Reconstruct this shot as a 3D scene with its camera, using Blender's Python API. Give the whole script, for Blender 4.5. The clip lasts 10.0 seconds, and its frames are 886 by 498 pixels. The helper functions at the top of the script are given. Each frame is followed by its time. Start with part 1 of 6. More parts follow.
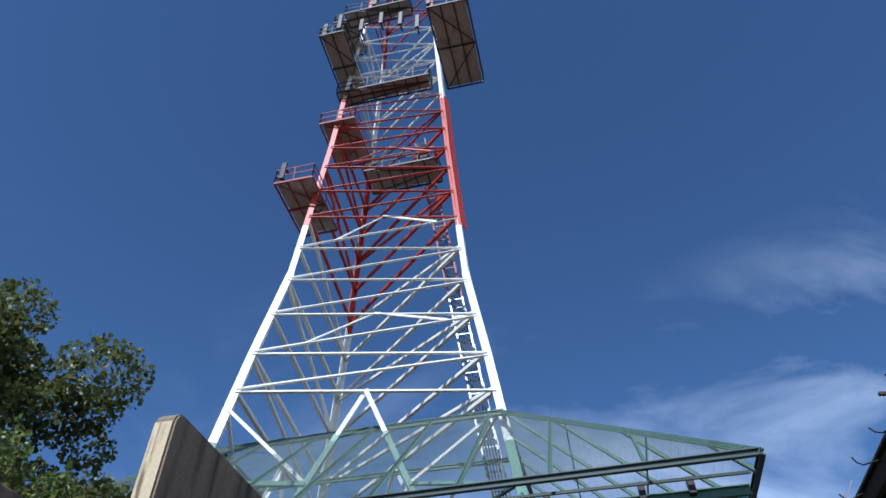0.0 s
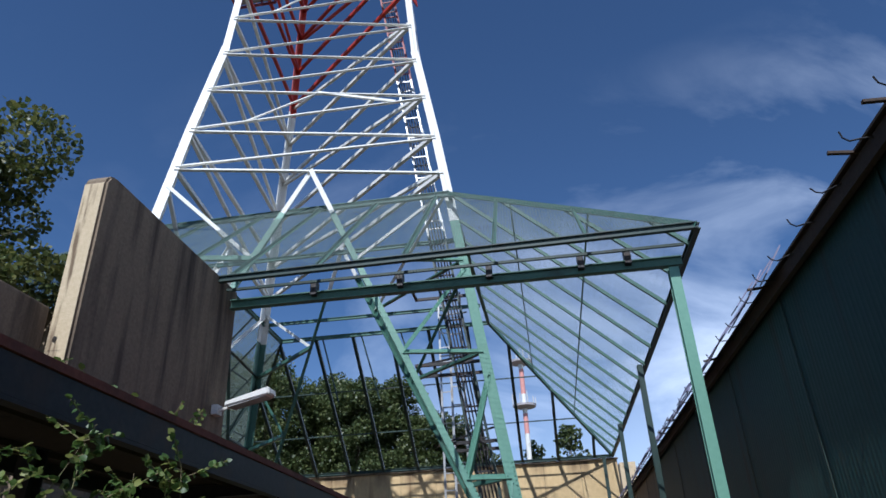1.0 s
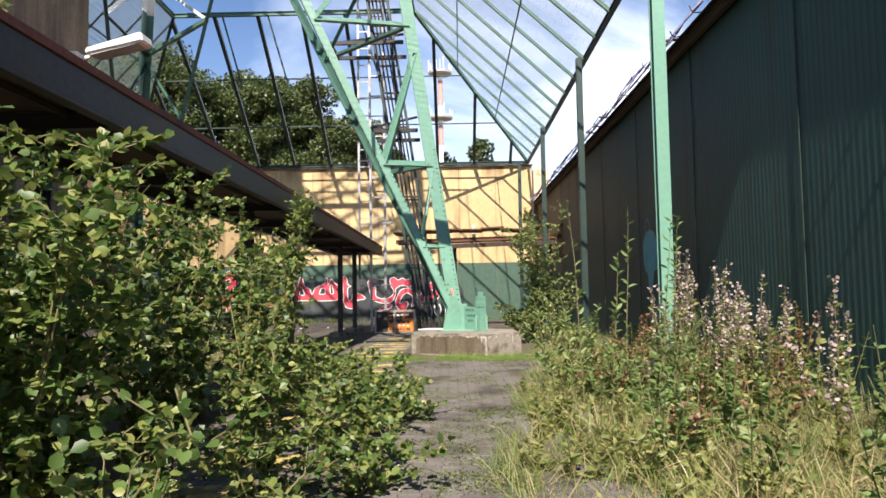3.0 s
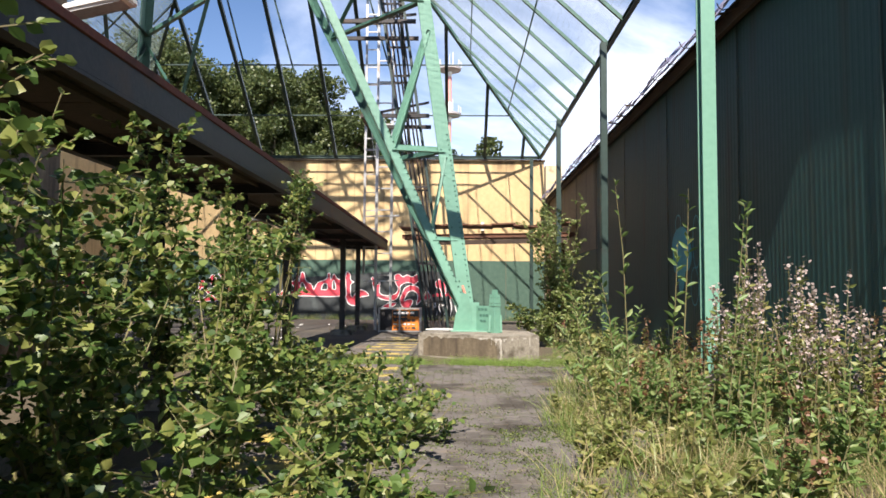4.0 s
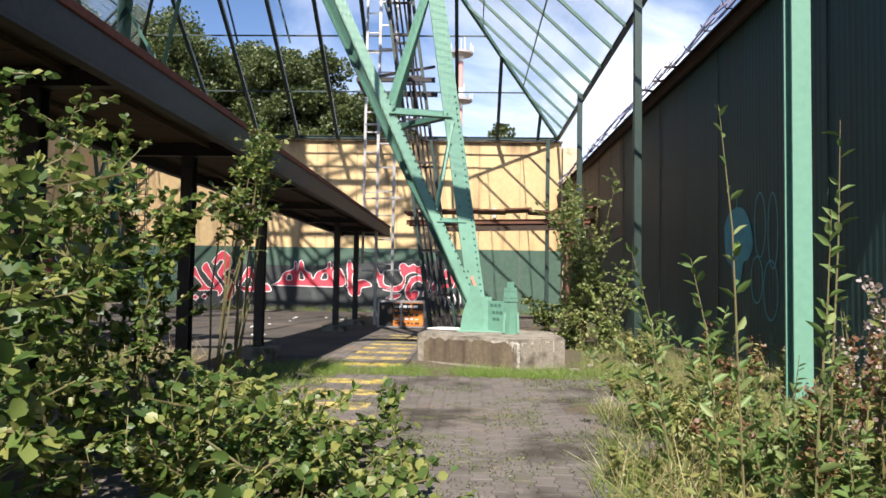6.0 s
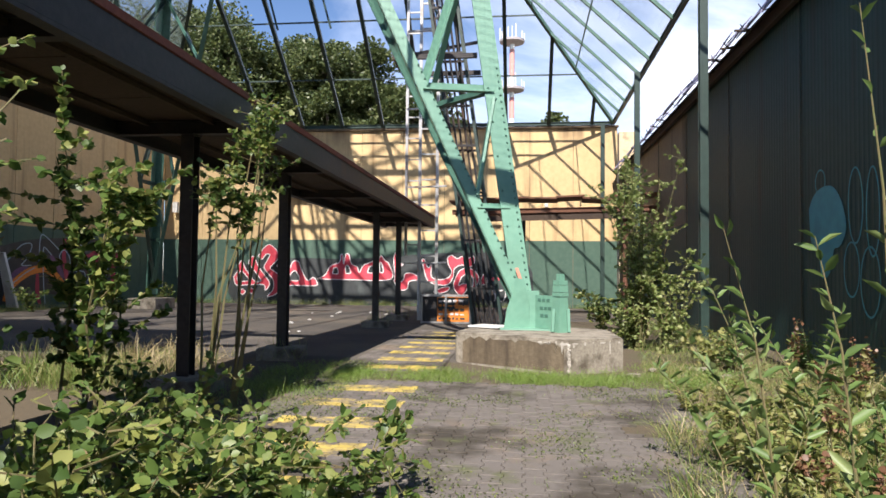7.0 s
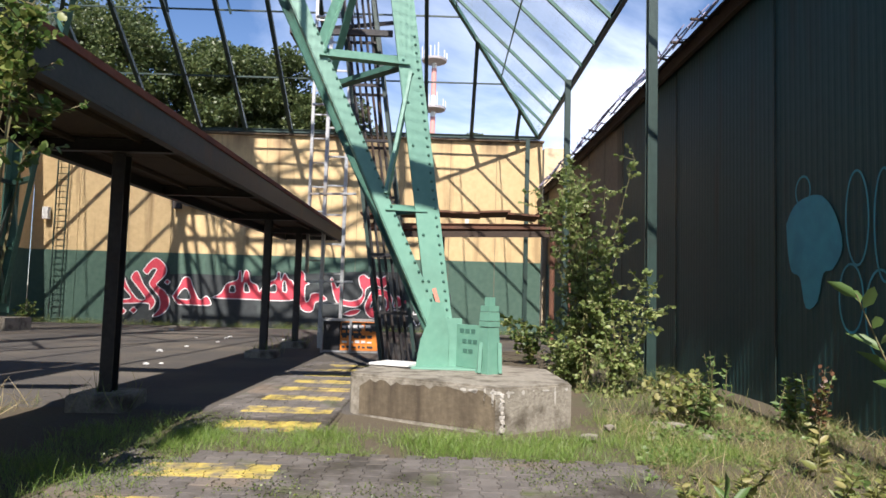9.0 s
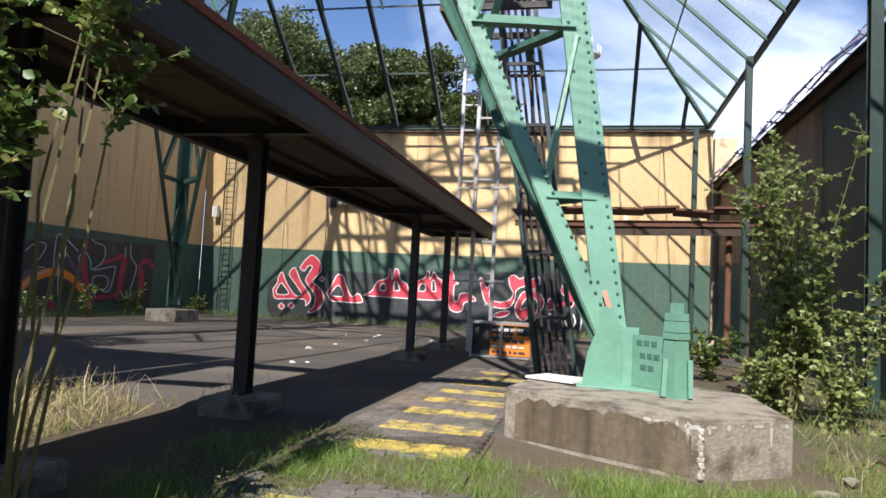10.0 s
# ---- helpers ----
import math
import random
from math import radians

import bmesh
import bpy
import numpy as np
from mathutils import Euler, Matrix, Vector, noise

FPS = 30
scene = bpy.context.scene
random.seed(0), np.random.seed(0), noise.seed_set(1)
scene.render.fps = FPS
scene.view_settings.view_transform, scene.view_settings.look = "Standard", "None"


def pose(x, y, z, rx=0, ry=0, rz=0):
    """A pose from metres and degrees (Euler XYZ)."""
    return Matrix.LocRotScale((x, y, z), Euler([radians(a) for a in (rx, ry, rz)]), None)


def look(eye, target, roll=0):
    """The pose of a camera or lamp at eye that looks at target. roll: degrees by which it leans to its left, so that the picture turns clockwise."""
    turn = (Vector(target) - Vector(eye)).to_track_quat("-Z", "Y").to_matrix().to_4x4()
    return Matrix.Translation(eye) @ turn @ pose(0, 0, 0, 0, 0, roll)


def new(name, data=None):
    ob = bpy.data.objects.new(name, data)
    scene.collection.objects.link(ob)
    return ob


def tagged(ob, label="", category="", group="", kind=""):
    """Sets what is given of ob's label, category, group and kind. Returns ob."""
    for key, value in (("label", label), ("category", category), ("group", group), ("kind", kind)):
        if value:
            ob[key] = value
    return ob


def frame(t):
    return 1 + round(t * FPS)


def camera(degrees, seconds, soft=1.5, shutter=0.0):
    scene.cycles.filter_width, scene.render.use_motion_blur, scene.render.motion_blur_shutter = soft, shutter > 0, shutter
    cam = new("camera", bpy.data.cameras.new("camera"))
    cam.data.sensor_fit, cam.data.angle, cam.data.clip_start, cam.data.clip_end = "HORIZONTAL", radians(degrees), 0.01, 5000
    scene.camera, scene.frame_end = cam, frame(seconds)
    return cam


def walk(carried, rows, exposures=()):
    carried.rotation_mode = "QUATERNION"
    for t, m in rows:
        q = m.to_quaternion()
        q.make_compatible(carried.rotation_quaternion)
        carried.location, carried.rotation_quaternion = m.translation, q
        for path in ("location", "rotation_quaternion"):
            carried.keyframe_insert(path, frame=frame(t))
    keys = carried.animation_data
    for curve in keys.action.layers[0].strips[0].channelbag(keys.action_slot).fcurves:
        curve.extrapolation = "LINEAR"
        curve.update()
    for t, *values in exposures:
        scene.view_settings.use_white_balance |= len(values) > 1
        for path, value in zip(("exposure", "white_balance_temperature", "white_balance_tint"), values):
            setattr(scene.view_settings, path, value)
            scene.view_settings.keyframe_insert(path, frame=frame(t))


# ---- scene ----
cam = camera(66.6, 10.0, soft=1.6)
METRES, EYE, TILT, LEAN, TURN = 14.0, 2.12, 0.0, 0.0, 12.3
ROWS = [
    (0.0, 0.0, 0.0, 0.0, 0.63, 44.72, 0.63),
    (0.5, 0.0006, 0.0243, -0.0082, 0.41, 37.25, 0.18),
    (1.0, -0.0004, 0.0603, -0.0146, -3.68, 27.59, 2.24),
    (1.5, 0.0061, 0.1028, -0.0223, -5.31, 19.28, 2.16),
    (2.0, 0.0093, 0.1505, -0.0312, -5.3, 8.99, 2.01),
    (2.5, 0.0081, 0.2022, -0.034, -10.09, 3.75, 2.13),
    (4.0, 0.0163, 0.3671, -0.0405, -11.09, 3.51, -0.48),
    (4.5, 0.0228, 0.418, -0.04, -8.32, 4.64, -0.96),
    (5.0, 0.0315, 0.4708, -0.0395, -10.71, 2.75, -1.69),
    (6.5, 0.0817, 0.6153, -0.0386, -8.98, 2.69, 0.23),
    (7.0, 0.0984, 0.6644, -0.0389, -5.62, 2.03, -0.6),
    (7.5, 0.1113, 0.709, -0.0377, -14.49, 0.54, -0.94),
    (8.0, 0.1252, 0.7664, -0.0378, -17.63, 2.75, -0.91),
    (8.5, 0.1354, 0.8168, -0.0384, -14.44, 4.04, -0.85),
    (9.0, 0.1418, 0.8715, -0.0389, -12.64, 4.0, -1.62),
    (9.5, 0.1464, 0.9244, -0.0374, -2.04, 4.72, -2.53),
    (10.0, 0.145, 0.9758, -0.039, -0.14, 3.6, -2.95),
]
walk(cam, [(t, pose(0, 0, EYE, TILT, LEAN, TURN) @ pose(METRES * x, METRES * y, METRES * z, 90 + pitch, roll, yaw)) for t, x, y, z, yaw, pitch, roll in ROWS],
     exposures=((0.0, 0.28, 5180, 9), (1.0, 0.07, 5320, 11), (1.6, 0.28, 5700, 12), (2.0, 0.69, 6170, 14), (2.5, 1.11, 6520, 14), (4.0, 1.15, 6470, 14), (7.0, 1.08, 6300, 15), (10.0, 0.97, 6100, 14)))

# ---------------------------------------------------------------- light
SUN_EL, SUN_AZ = 47.0, 5.0          # the sun stands behind the start of the walk, a little to the side
to_sun = Vector((-math.sin(radians(SUN_AZ)) * math.cos(radians(SUN_EL)), -math.cos(radians(SUN_AZ)) * math.cos(radians(SUN_EL)), math.sin(radians(SUN_EL))))
world = bpy.data.worlds.new("sky_world")
scene.world = world
world.use_nodes = True
wn, wl = world.node_tree.nodes, world.node_tree.links
wn.clear()
sky = wn.new("ShaderNodeTexSky")
sky.sky_type = "NISHITA"
sky.sun_disc = False
sky.sun_elevation = radians(SUN_EL)
sky.sun_rotation = math.atan2(to_sun.x, to_sun.y)
sky.air_density, sky.dust_density, sky.ozone_density, sky.altitude = 1.0, 0.0, 5.0, 400
tc = wn.new("ShaderNodeTexCoord")
mp = wn.new("ShaderNodeMapping")
mp.inputs["Rotation"].default_value = (0.25, 0.55, 0.5)
mp.inputs["Scale"].default_value = (1.3, 5.5, 2.4)
cl = wn.new("ShaderNodeTexNoise")
cl.inputs["Scale"].default_value, cl.inputs["Detail"].default_value, cl.inputs["Roughness"].default_value = 1.6, 7, 0.56
cl.inputs["Distortion"].default_value = 0.5
cr = wn.new("ShaderNodeMapRange")
cr.inputs["From Min"].default_value, cr.inputs["From Max"].default_value = 0.47, 0.72
low = wn.new("ShaderNodeSeparateXYZ")
lowr = wn.new("ShaderNodeMapRange")
lowr.inputs["From Min"].default_value, lowr.inputs["From Max"].default_value = 0.66, 0.15
side = wn.new("ShaderNodeMapRange")
side.inputs["From Min"].default_value, side.inputs["From Max"].default_value = -0.45, 0.32
side.inputs["To Min"].default_value = 0.12
m1 = wn.new("ShaderNodeMath")
m1.operation = "MULTIPLY"
m2 = wn.new("ShaderNodeMath")
m2.operation = "MULTIPLY"
base_cover = wn.new("ShaderNodeMapRange")   # whiter haze near the horizon
base_cover.inputs["From Min"].default_value, base_cover.inputs["From Max"].default_value = 0.38, 0.05
base_cover.inputs["To Max"].default_value = 0.88
m3 = wn.new("ShaderNodeMath")
m3.operation = "MULTIPLY"
mx = wn.new("ShaderNodeMath")
mx.operation = "ADD"
mx.use_clamp = True
mixc = wn.new("ShaderNodeMix")
mixc.data_type = "RGBA"
mixc.inputs["B"].default_value = (14.5, 15.0, 15.8, 1)
bg = wn.new("ShaderNodeBackground")
bg.inputs["Strength"].default_value = 0.078
wo = wn.new("ShaderNodeOutputWorld")
wl.new(tc.outputs["Generated"], mp.inputs["Vector"])
wl.new(mp.outputs["Vector"], cl.inputs["Vector"])
wl.new(cl.outputs["Fac"], cr.inputs["Value"])
wl.new(tc.outputs["Generated"], low.inputs["Vector"])
wl.new(low.outputs["Z"], lowr.inputs["Value"])
wl.new(low.outputs["X"], side.inputs["Value"])
wl.new(low.outputs["Z"], base_cover.inputs["Value"])
wl.new(cr.outputs["Result"], m1.inputs[0])
wl.new(lowr.outputs["Result"], m1.inputs[1])
wl.new(m1.outputs[0], mx.inputs[0])
wl.new(base_cover.outputs["Result"], m3.inputs[0])
wl.new(side.outputs["Result"], m3.inputs[1])
wl.new(m3.outputs[0], mx.inputs[1])
wl.new(mx.outputs[0], m2.inputs[0])
wl.new(side.outputs["Result"], m2.inputs[1])
wl.new(m2.outputs[0], mixc.inputs["Factor"])
wl.new(sky.outputs["Color"], mixc.inputs["A"])
wl.new(mixc.outputs["Result"], bg.inputs["Color"])
wl.new(bg.outputs["Background"], wo.inputs["Surface"])
sun = new("sun", bpy.data.lights.new("sun", "SUN"))
sun.data.energy, sun.data.angle, sun.data.color = 4.8, radians(0.53), (1.0, 0.93, 0.82)
sun.matrix_world = look((0, 0, 60), tuple(Vector((0, 0, 60)) - to_sun))
scene.view_settings.exposure = 0.0

# ---------------------------------------------------------------- materials
def nodes_of(name):
    m = bpy.data.materials.new(name)
    m.use_nodes = True
    n, l = m.node_tree.nodes, m.node_tree.links
    return m, n, l, n["Principled BSDF"]


def mixer(n, l, fac, a, b):
    x = n.new("ShaderNodeMix")
    x.data_type = "RGBA"
    for key, val in (("Factor", fac), ("A", a), ("B", b)):
        if isinstance(val, bpy.types.NodeSocket):
            l.new(val, x.inputs[key])
        elif key == "Factor":
            x.inputs[key].default_value = val
        else:
            x.inputs[key].default_value = (*val, 1)
    return x.outputs["Result"]


def noise_fac(n, l, scale, lo=0.4, hi=0.6, detail=4, stretch=(1, 1, 1), rough=0.55):
    c, m, t, r = n.new("ShaderNodeTexCoord"), n.new("ShaderNodeMapping"), n.new("ShaderNodeTexNoise"), n.new("ShaderNodeMapRange")
    m.inputs["Scale"].default_value = stretch
    t.inputs["Scale"].default_value, t.inputs["Detail"].default_value, t.inputs["Roughness"].default_value = scale, detail, rough
    r.inputs["From Min"].default_value, r.inputs["From Max"].default_value = lo, hi
    l.new(c.outputs["Object"], m.inputs["Vector"])
    l.new(m.outputs["Vector"], t.inputs["Vector"])
    l.new(t.outputs["Fac"], r.inputs["Value"])
    return r.outputs["Result"]


def bumped(n, l, b, scale, strength, dist=0.01, stretch=(1, 1, 1)):
    h = noise_fac(n, l, scale, 0.2, 0.8, 6, stretch)
    u = n.new("ShaderNodeBump")
    u.inputs["Strength"].default_value, u.inputs["Distance"].default_value = strength, dist
    l.new(h, u.inputs["Height"])
    l.new(u.outputs["Normal"], b.inputs["Normal"])


def surface(name, c1, c2, dirt=None, big=1.2, fine=30, rough=0.8, metal=0.0, bump=0.3, streak=False, dirt_lo=0.55, dirt_hi=0.75, vary=0.0):
    """A surface with fine grain, large patches and, if wanted, stains that run down it."""
    m, n, l, b = nodes_of(name)
    col = mixer(n, l, noise_fac(n, l, fine, 0.3, 0.7, 5), c1, c2)
    if dirt:
        st = (1, 1, 0.09) if streak else (1, 1, 1)
        col = mixer(n, l, noise_fac(n, l, big * (2.5 if streak else 1), dirt_lo, dirt_hi, 6, st), col, dirt)
    if vary:
        oi, hs, mr = n.new("ShaderNodeObjectInfo"), n.new("ShaderNodeHueSaturation"), n.new("ShaderNodeMapRange")
        mr.inputs["To Min"].default_value, mr.inputs["To Max"].default_value = 1 - vary, 1 + vary
        l.new(oi.outputs["Random"], mr.inputs["Value"])
        l.new(mr.outputs["Result"], hs.inputs["Value"])
        l.new(col, hs.inputs["Color"])
        col = hs.outputs["Color"]
    l.new(col, b.inputs["Base Color"])
    b.inputs["Roughness"].default_value, b.inputs["Metallic"].default_value = rough, metal
    if bump:
        bumped(n, l, b, fine * 1.5, bump)
    return m


def leaf_material(name, c1, c2, c3, trans=0.35):
    m, n, l, b = nodes_of(name)
    g = n.new("ShaderNodeNewGeometry")
    ramp = n.new("ShaderNodeValToRGB")
    e = ramp.color_ramp.elements
    e[0].color, e[1].color = (*c1, 1), (*c3, 1)
    mid = e.new(0.55)
    mid.color = (*c2, 1)
    l.new(g.outputs["Random Per Island"], ramp.inputs["Fac"])
    l.new(ramp.outputs["Color"], b.inputs["Base Color"])
    b.inputs["Roughness"].default_value = 0.46
    t, x = n.new("ShaderNodeBsdfTranslucent"), n.new("ShaderNodeMixShader")
    x.inputs["Fac"].default_value = trans
    l.new(ramp.outputs["Color"], t.inputs["Color"])
    l.new(b.outputs["BSDF"], x.inputs[1])
    l.new(t.outputs["BSDF"], x.inputs[2])
    l.new(x.outputs["Shader"], n["Material Output"].inputs["Surface"])
    return m


def wall_paint(name, split=3.38):
    """Sand-coloured paint over a dark green dado, with damp streaks."""
    m, n, l, b = nodes_of(name)
    c, s, r = n.new("ShaderNodeTexCoord"), n.new("ShaderNodeSeparateXYZ"), n.new("ShaderNodeMapRange")
    l.new(c.outputs["Object"], s.inputs["Vector"])
    l.new(s.outputs["Z"], r.inputs["Value"])
    r.inputs["From Min"].default_value, r.inputs["From Max"].default_value = split - 0.015, split + 0.015
    sand = mixer(n, l, noise_fac(n, l, 5, 0.3, 0.7, 5), (0.64, 0.47, 0.24), (0.56, 0.40, 0.20))
    sand = mixer(n, l, noise_fac(n, l, 1.8, 0.56, 0.80, 6, (1, 1, 0.06)), sand, (0.24, 0.15, 0.07))
    green = mixer(n, l, noise_fac(n, l, 4, 0.3, 0.7, 5), (0.055, 0.105, 0.078), (0.075, 0.13, 0.095))
    green = mixer(n, l, noise_fac(n, l, 1.5, 0.58, 0.85, 6, (1, 1, 0.1)), green, (0.035, 0.055, 0.045))
    col = mixer(n, l, r.outputs["Result"], green, sand)
    # damp along the top edge, uneven
    t2, add = n.new("ShaderNodeMapRange"), n.new("ShaderNodeMath")
    t2.inputs["From Min"].default_value, t2.inputs["From Max"].default_value = 8.3, 9.6
    add.operation = "MULTIPLY"
    l.new(s.outputs["Z"], t2.inputs["Value"])
    l.new(t2.outputs["Result"], add.inputs[0])
    l.new(noise_fac(n, l, 0.9, 0.42, 0.62, 4, (1, 1, 0.15)), add.inputs[1])
    col = mixer(n, l, add.outputs[0], col, (0.16, 0.10, 0.055))
    l.new(col, b.inputs["Base Color"])
    b.inputs["Roughness"].default_value = 0.85
    bumped(n, l, b, 40, 0.25)
    return m


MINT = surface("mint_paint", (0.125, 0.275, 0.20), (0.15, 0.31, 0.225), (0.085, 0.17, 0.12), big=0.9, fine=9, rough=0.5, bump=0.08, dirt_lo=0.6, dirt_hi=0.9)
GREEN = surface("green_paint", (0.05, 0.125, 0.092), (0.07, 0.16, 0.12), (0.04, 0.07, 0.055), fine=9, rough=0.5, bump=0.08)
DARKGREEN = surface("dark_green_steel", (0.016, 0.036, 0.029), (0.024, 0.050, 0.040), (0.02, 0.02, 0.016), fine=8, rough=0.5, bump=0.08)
WHITE = surface("white_paint", (0.80, 0.79, 0.74), (0.74, 0.73, 0.68), (0.45, 0.40, 0.30), big=0.5, fine=6, rough=0.5, bump=0.08, dirt_lo=0.6, dirt_hi=0.9)
RED = surface("signal_red_paint", (0.48, 0.040, 0.018), (0.40, 0.032, 0.016), (0.20, 0.025, 0.02), big=0.5, fine=6, rough=0.5, bump=0.08)
GALV = surface("galvanised_steel", (0.36, 0.36, 0.36), (0.48, 0.48, 0.47), (0.22, 0.18, 0.14), fine=14, rough=0.45, metal=0.6, bump=0.1)
GRATE = surface("platform_plate", (0.30, 0.26, 0.24), (0.36, 0.32, 0.29), (0.18, 0.14, 0.12), fine=10, rough=0.7)
DARKSTEEL = surface("dark_steel", (0.030, 0.028, 0.029), (0.050, 0.045, 0.043), (0.075, 0.042, 0.026), fine=12, rough=0.55, metal=0.3, bump=0.15)
RUST = surface("rusty_steel", (0.10, 0.045, 0.028), (0.17, 0.075, 0.04), (0.05, 0.03, 0.022), fine=18, rough=0.85, bump=0.4)
CONC = surface("weathered_concrete", (0.175, 0.130, 0.085), (0.25, 0.19, 0.125), (0.052, 0.038, 0.026), big=0.9, fine=16, rough=0.9, bump=0.5, streak=True, dirt_lo=0.45, dirt_hi=0.68)
BLOCKC = surface("foundation_concrete", (0.20, 0.175, 0.135), (0.31, 0.28, 0.225), (0.09, 0.074, 0.052), big=3.5, fine=22, rough=0.9, bump=0.7, dirt_lo=0.46, dirt_hi=0.66)
SANDC = surface("pale_render", (0.55, 0.43, 0.27), (0.62, 0.50, 0.33), (0.22, 0.16, 0.10), big=1.3, fine=12, rough=0.9, bump=0.4)
WORNCREAM = surface("worn_cream_paint", (0.50, 0.40, 0.25), (0.58, 0.47, 0.31), (0.16, 0.11, 0.065), big=2.2, fine=14, rough=0.9, bump=0.5, streak=True, dirt_lo=0.50, dirt_hi=0.62)
WALL = wall_paint("wall_paint")
NETWIRE = surface("net_wire", (0.11, 0.15, 0.13), (0.15, 0.19, 0.165), (0.08, 0.09, 0.08), fine=8, rough=0.6, bump=0.0)
SHEDGREEN = surface("shed_cladding", (0.015, 0.052, 0.050), (0.021, 0.064, 0.060), (0.024, 0.034, 0.027), big=0.8, fine=5, rough=0.6, bump=0.1, streak=True)
SHEDTAN = surface("shed_cladding_tan", (0.20, 0.15, 0.095), (0.25, 0.19, 0.12), (0.10, 0.08, 0.05), big=0.8, fine=5, rough=0.75, bump=0.1, streak=True)
SLATE = surface("roof_sheet", (0.19, 0.185, 0.29), (0.25, 0.24, 0.35), (0.20, 0.16, 0.17), fine=10, rough=0.62, bump=0.2, vary=0.2)
REDROOF = surface("red_roof_edge", (0.20, 0.055, 0.035), (0.27, 0.085, 0.05), (0.09, 0.04, 0.03), fine=16, rough=0.85, bump=0.3)
TIMBER = surface("dark_timber", (0.045, 0.030, 0.020), (0.07, 0.045, 0.030), (0.03, 0.022, 0.018), fine=22, rough=0.85, bump=0.4)
ASPHALT = surface("asphalt", (0.056, 0.049, 0.042), (0.088, 0.078, 0.066), (0.125, 0.105, 0.078), big=0.35, fine=60, rough=0.95, bump=0.4, dirt_lo=0.45, dirt_hi=0.7)
SOIL = surface("soil", (0.07, 0.055, 0.035), (0.11, 0.085, 0.05), (0.06, 0.075, 0.025), big=0.5, fine=25, rough=1.0, bump=0.8)
def paver_material():
    """Grey pavers, each a little different, with sandy, damp and mossy patches that run across many of them."""
    m, n, l, b = nodes_of("paver_concrete")
    col = mixer(n, l, noise_fac(n, l, 60, 0.3, 0.7, 5), (0.105, 0.092, 0.080), (0.15, 0.132, 0.116))

    def patch(col, scale, lo, hi, colour, seed):
        g, mp_, t, r = n.new("ShaderNodeNewGeometry"), n.new("ShaderNodeMapping"), n.new("ShaderNodeTexNoise"), n.new("ShaderNodeMapRange")
        mp_.inputs["Location"].default_value = (seed, seed * 1.7, 0)
        t.inputs["Scale"].default_value, t.inputs["Detail"].default_value, t.inputs["Roughness"].default_value = scale, 7, 0.62
        r.inputs["From Min"].default_value, r.inputs["From Max"].default_value = lo, hi
        l.new(g.outputs["Position"], mp_.inputs["Vector"])
        l.new(mp_.outputs["Vector"], t.inputs["Vector"])
        l.new(t.outputs["Fac"], r.inputs["Value"])
        return mixer(n, l, r.outputs["Result"], col, colour)
    col = patch(col, 0.55, 0.55, 0.72, (0.20, 0.145, 0.095), 3.0)
    col = patch(col, 0.8, 0.50, 0.62, (0.045, 0.037, 0.027), 11.0)
    col = patch(col, 1.6, 0.56, 0.70, (0.075, 0.085, 0.03), 21.0)
    col = patch(col, 9.0, 0.58, 0.75, (0.07, 0.06, 0.045), 5.0)
    # worn yellow stripes painted across the stones
    gp, sx = n.new("ShaderNodeNewGeometry"), n.new("ShaderNodeSeparateXYZ")
    l.new(gp.outputs["Position"], sx.inputs["Vector"])

    def calc(op, a, b=0.0, c=0.0):
        q = n.new("ShaderNodeMath")
        q.operation = op
        for k, val in enumerate((a, b, c)):
            if isinstance(val, bpy.types.NodeSocket):
                l.new(val, q.inputs[k])
            else:
                q.inputs[k].default_value = val
        return q.outputs[0]
    wob = noise_fac(n, l, 9, 0.0, 1.0, 3)
    xx = calc("ADD", sx.outputs["X"], calc("MULTIPLY", wob, 0.05))
    yy = calc("ADD", sx.outputs["Y"], calc("MULTIPLY", wob, 0.05))
    across = calc("LESS_THAN", calc("ABSOLUTE", calc("ADD", xx, 2.57)), 0.58)
    along = calc("LESS_THAN", calc("MODULO", calc("SUBTRACT", yy, 0.555), 1.03), 0.46)
    gw, tw, rw = n.new("ShaderNodeMapping"), n.new("ShaderNodeTexNoise"), n.new("ShaderNodeMapRange")
    l.new(gp.outputs["Position"], gw.inputs["Vector"])
    gw.inputs["Location"].default_value = (4.0, 1.0, 0)
    l.new(gw.outputs["Vector"], tw.inputs["Vector"])
    tw.inputs["Scale"].default_value, tw.inputs["Detail"].default_value, tw.inputs["Roughness"].default_value = 2.6, 9, 0.7
    rw.inputs["From Min"].default_value, rw.inputs["From Max"].default_value = 0.60, 0.44
    rw.inputs["To Max"].default_value = 0.80
    l.new(tw.outputs["Fac"], rw.inputs["Value"])
    paint = calc("MULTIPLY", calc("MULTIPLY", across, along), rw.outputs["Result"])
    yel = mixer(n, l, noise_fac(n, l, 30, 0.3, 0.7, 4), (0.60, 0.45, 0.075), (0.50, 0.38, 0.09))
    col = mixer(n, l, paint, col, yel)
    hs, mr = n.new("ShaderNodeHueSaturation"), n.new("ShaderNodeMapRange")
    ge = n.new("ShaderNodeNewGeometry")
    ad = n.new("ShaderNodeMath")
    ad.operation = "MULTIPLY"
    l.new(ge.outputs["Random Per Island"], ad.inputs[0])
    ad.inputs[1].default_value = 1.0
    mr.inputs["To Min"].default_value, mr.inputs["To Max"].default_value = 0.82, 1.16
    l.new(ad.outputs[0], mr.inputs["Value"])
    l.new(mr.outputs["Result"], hs.inputs["Value"])
    l.new(col, hs.inputs["Color"])
    l.new(hs.outputs["Color"], b.inputs["Base Color"])
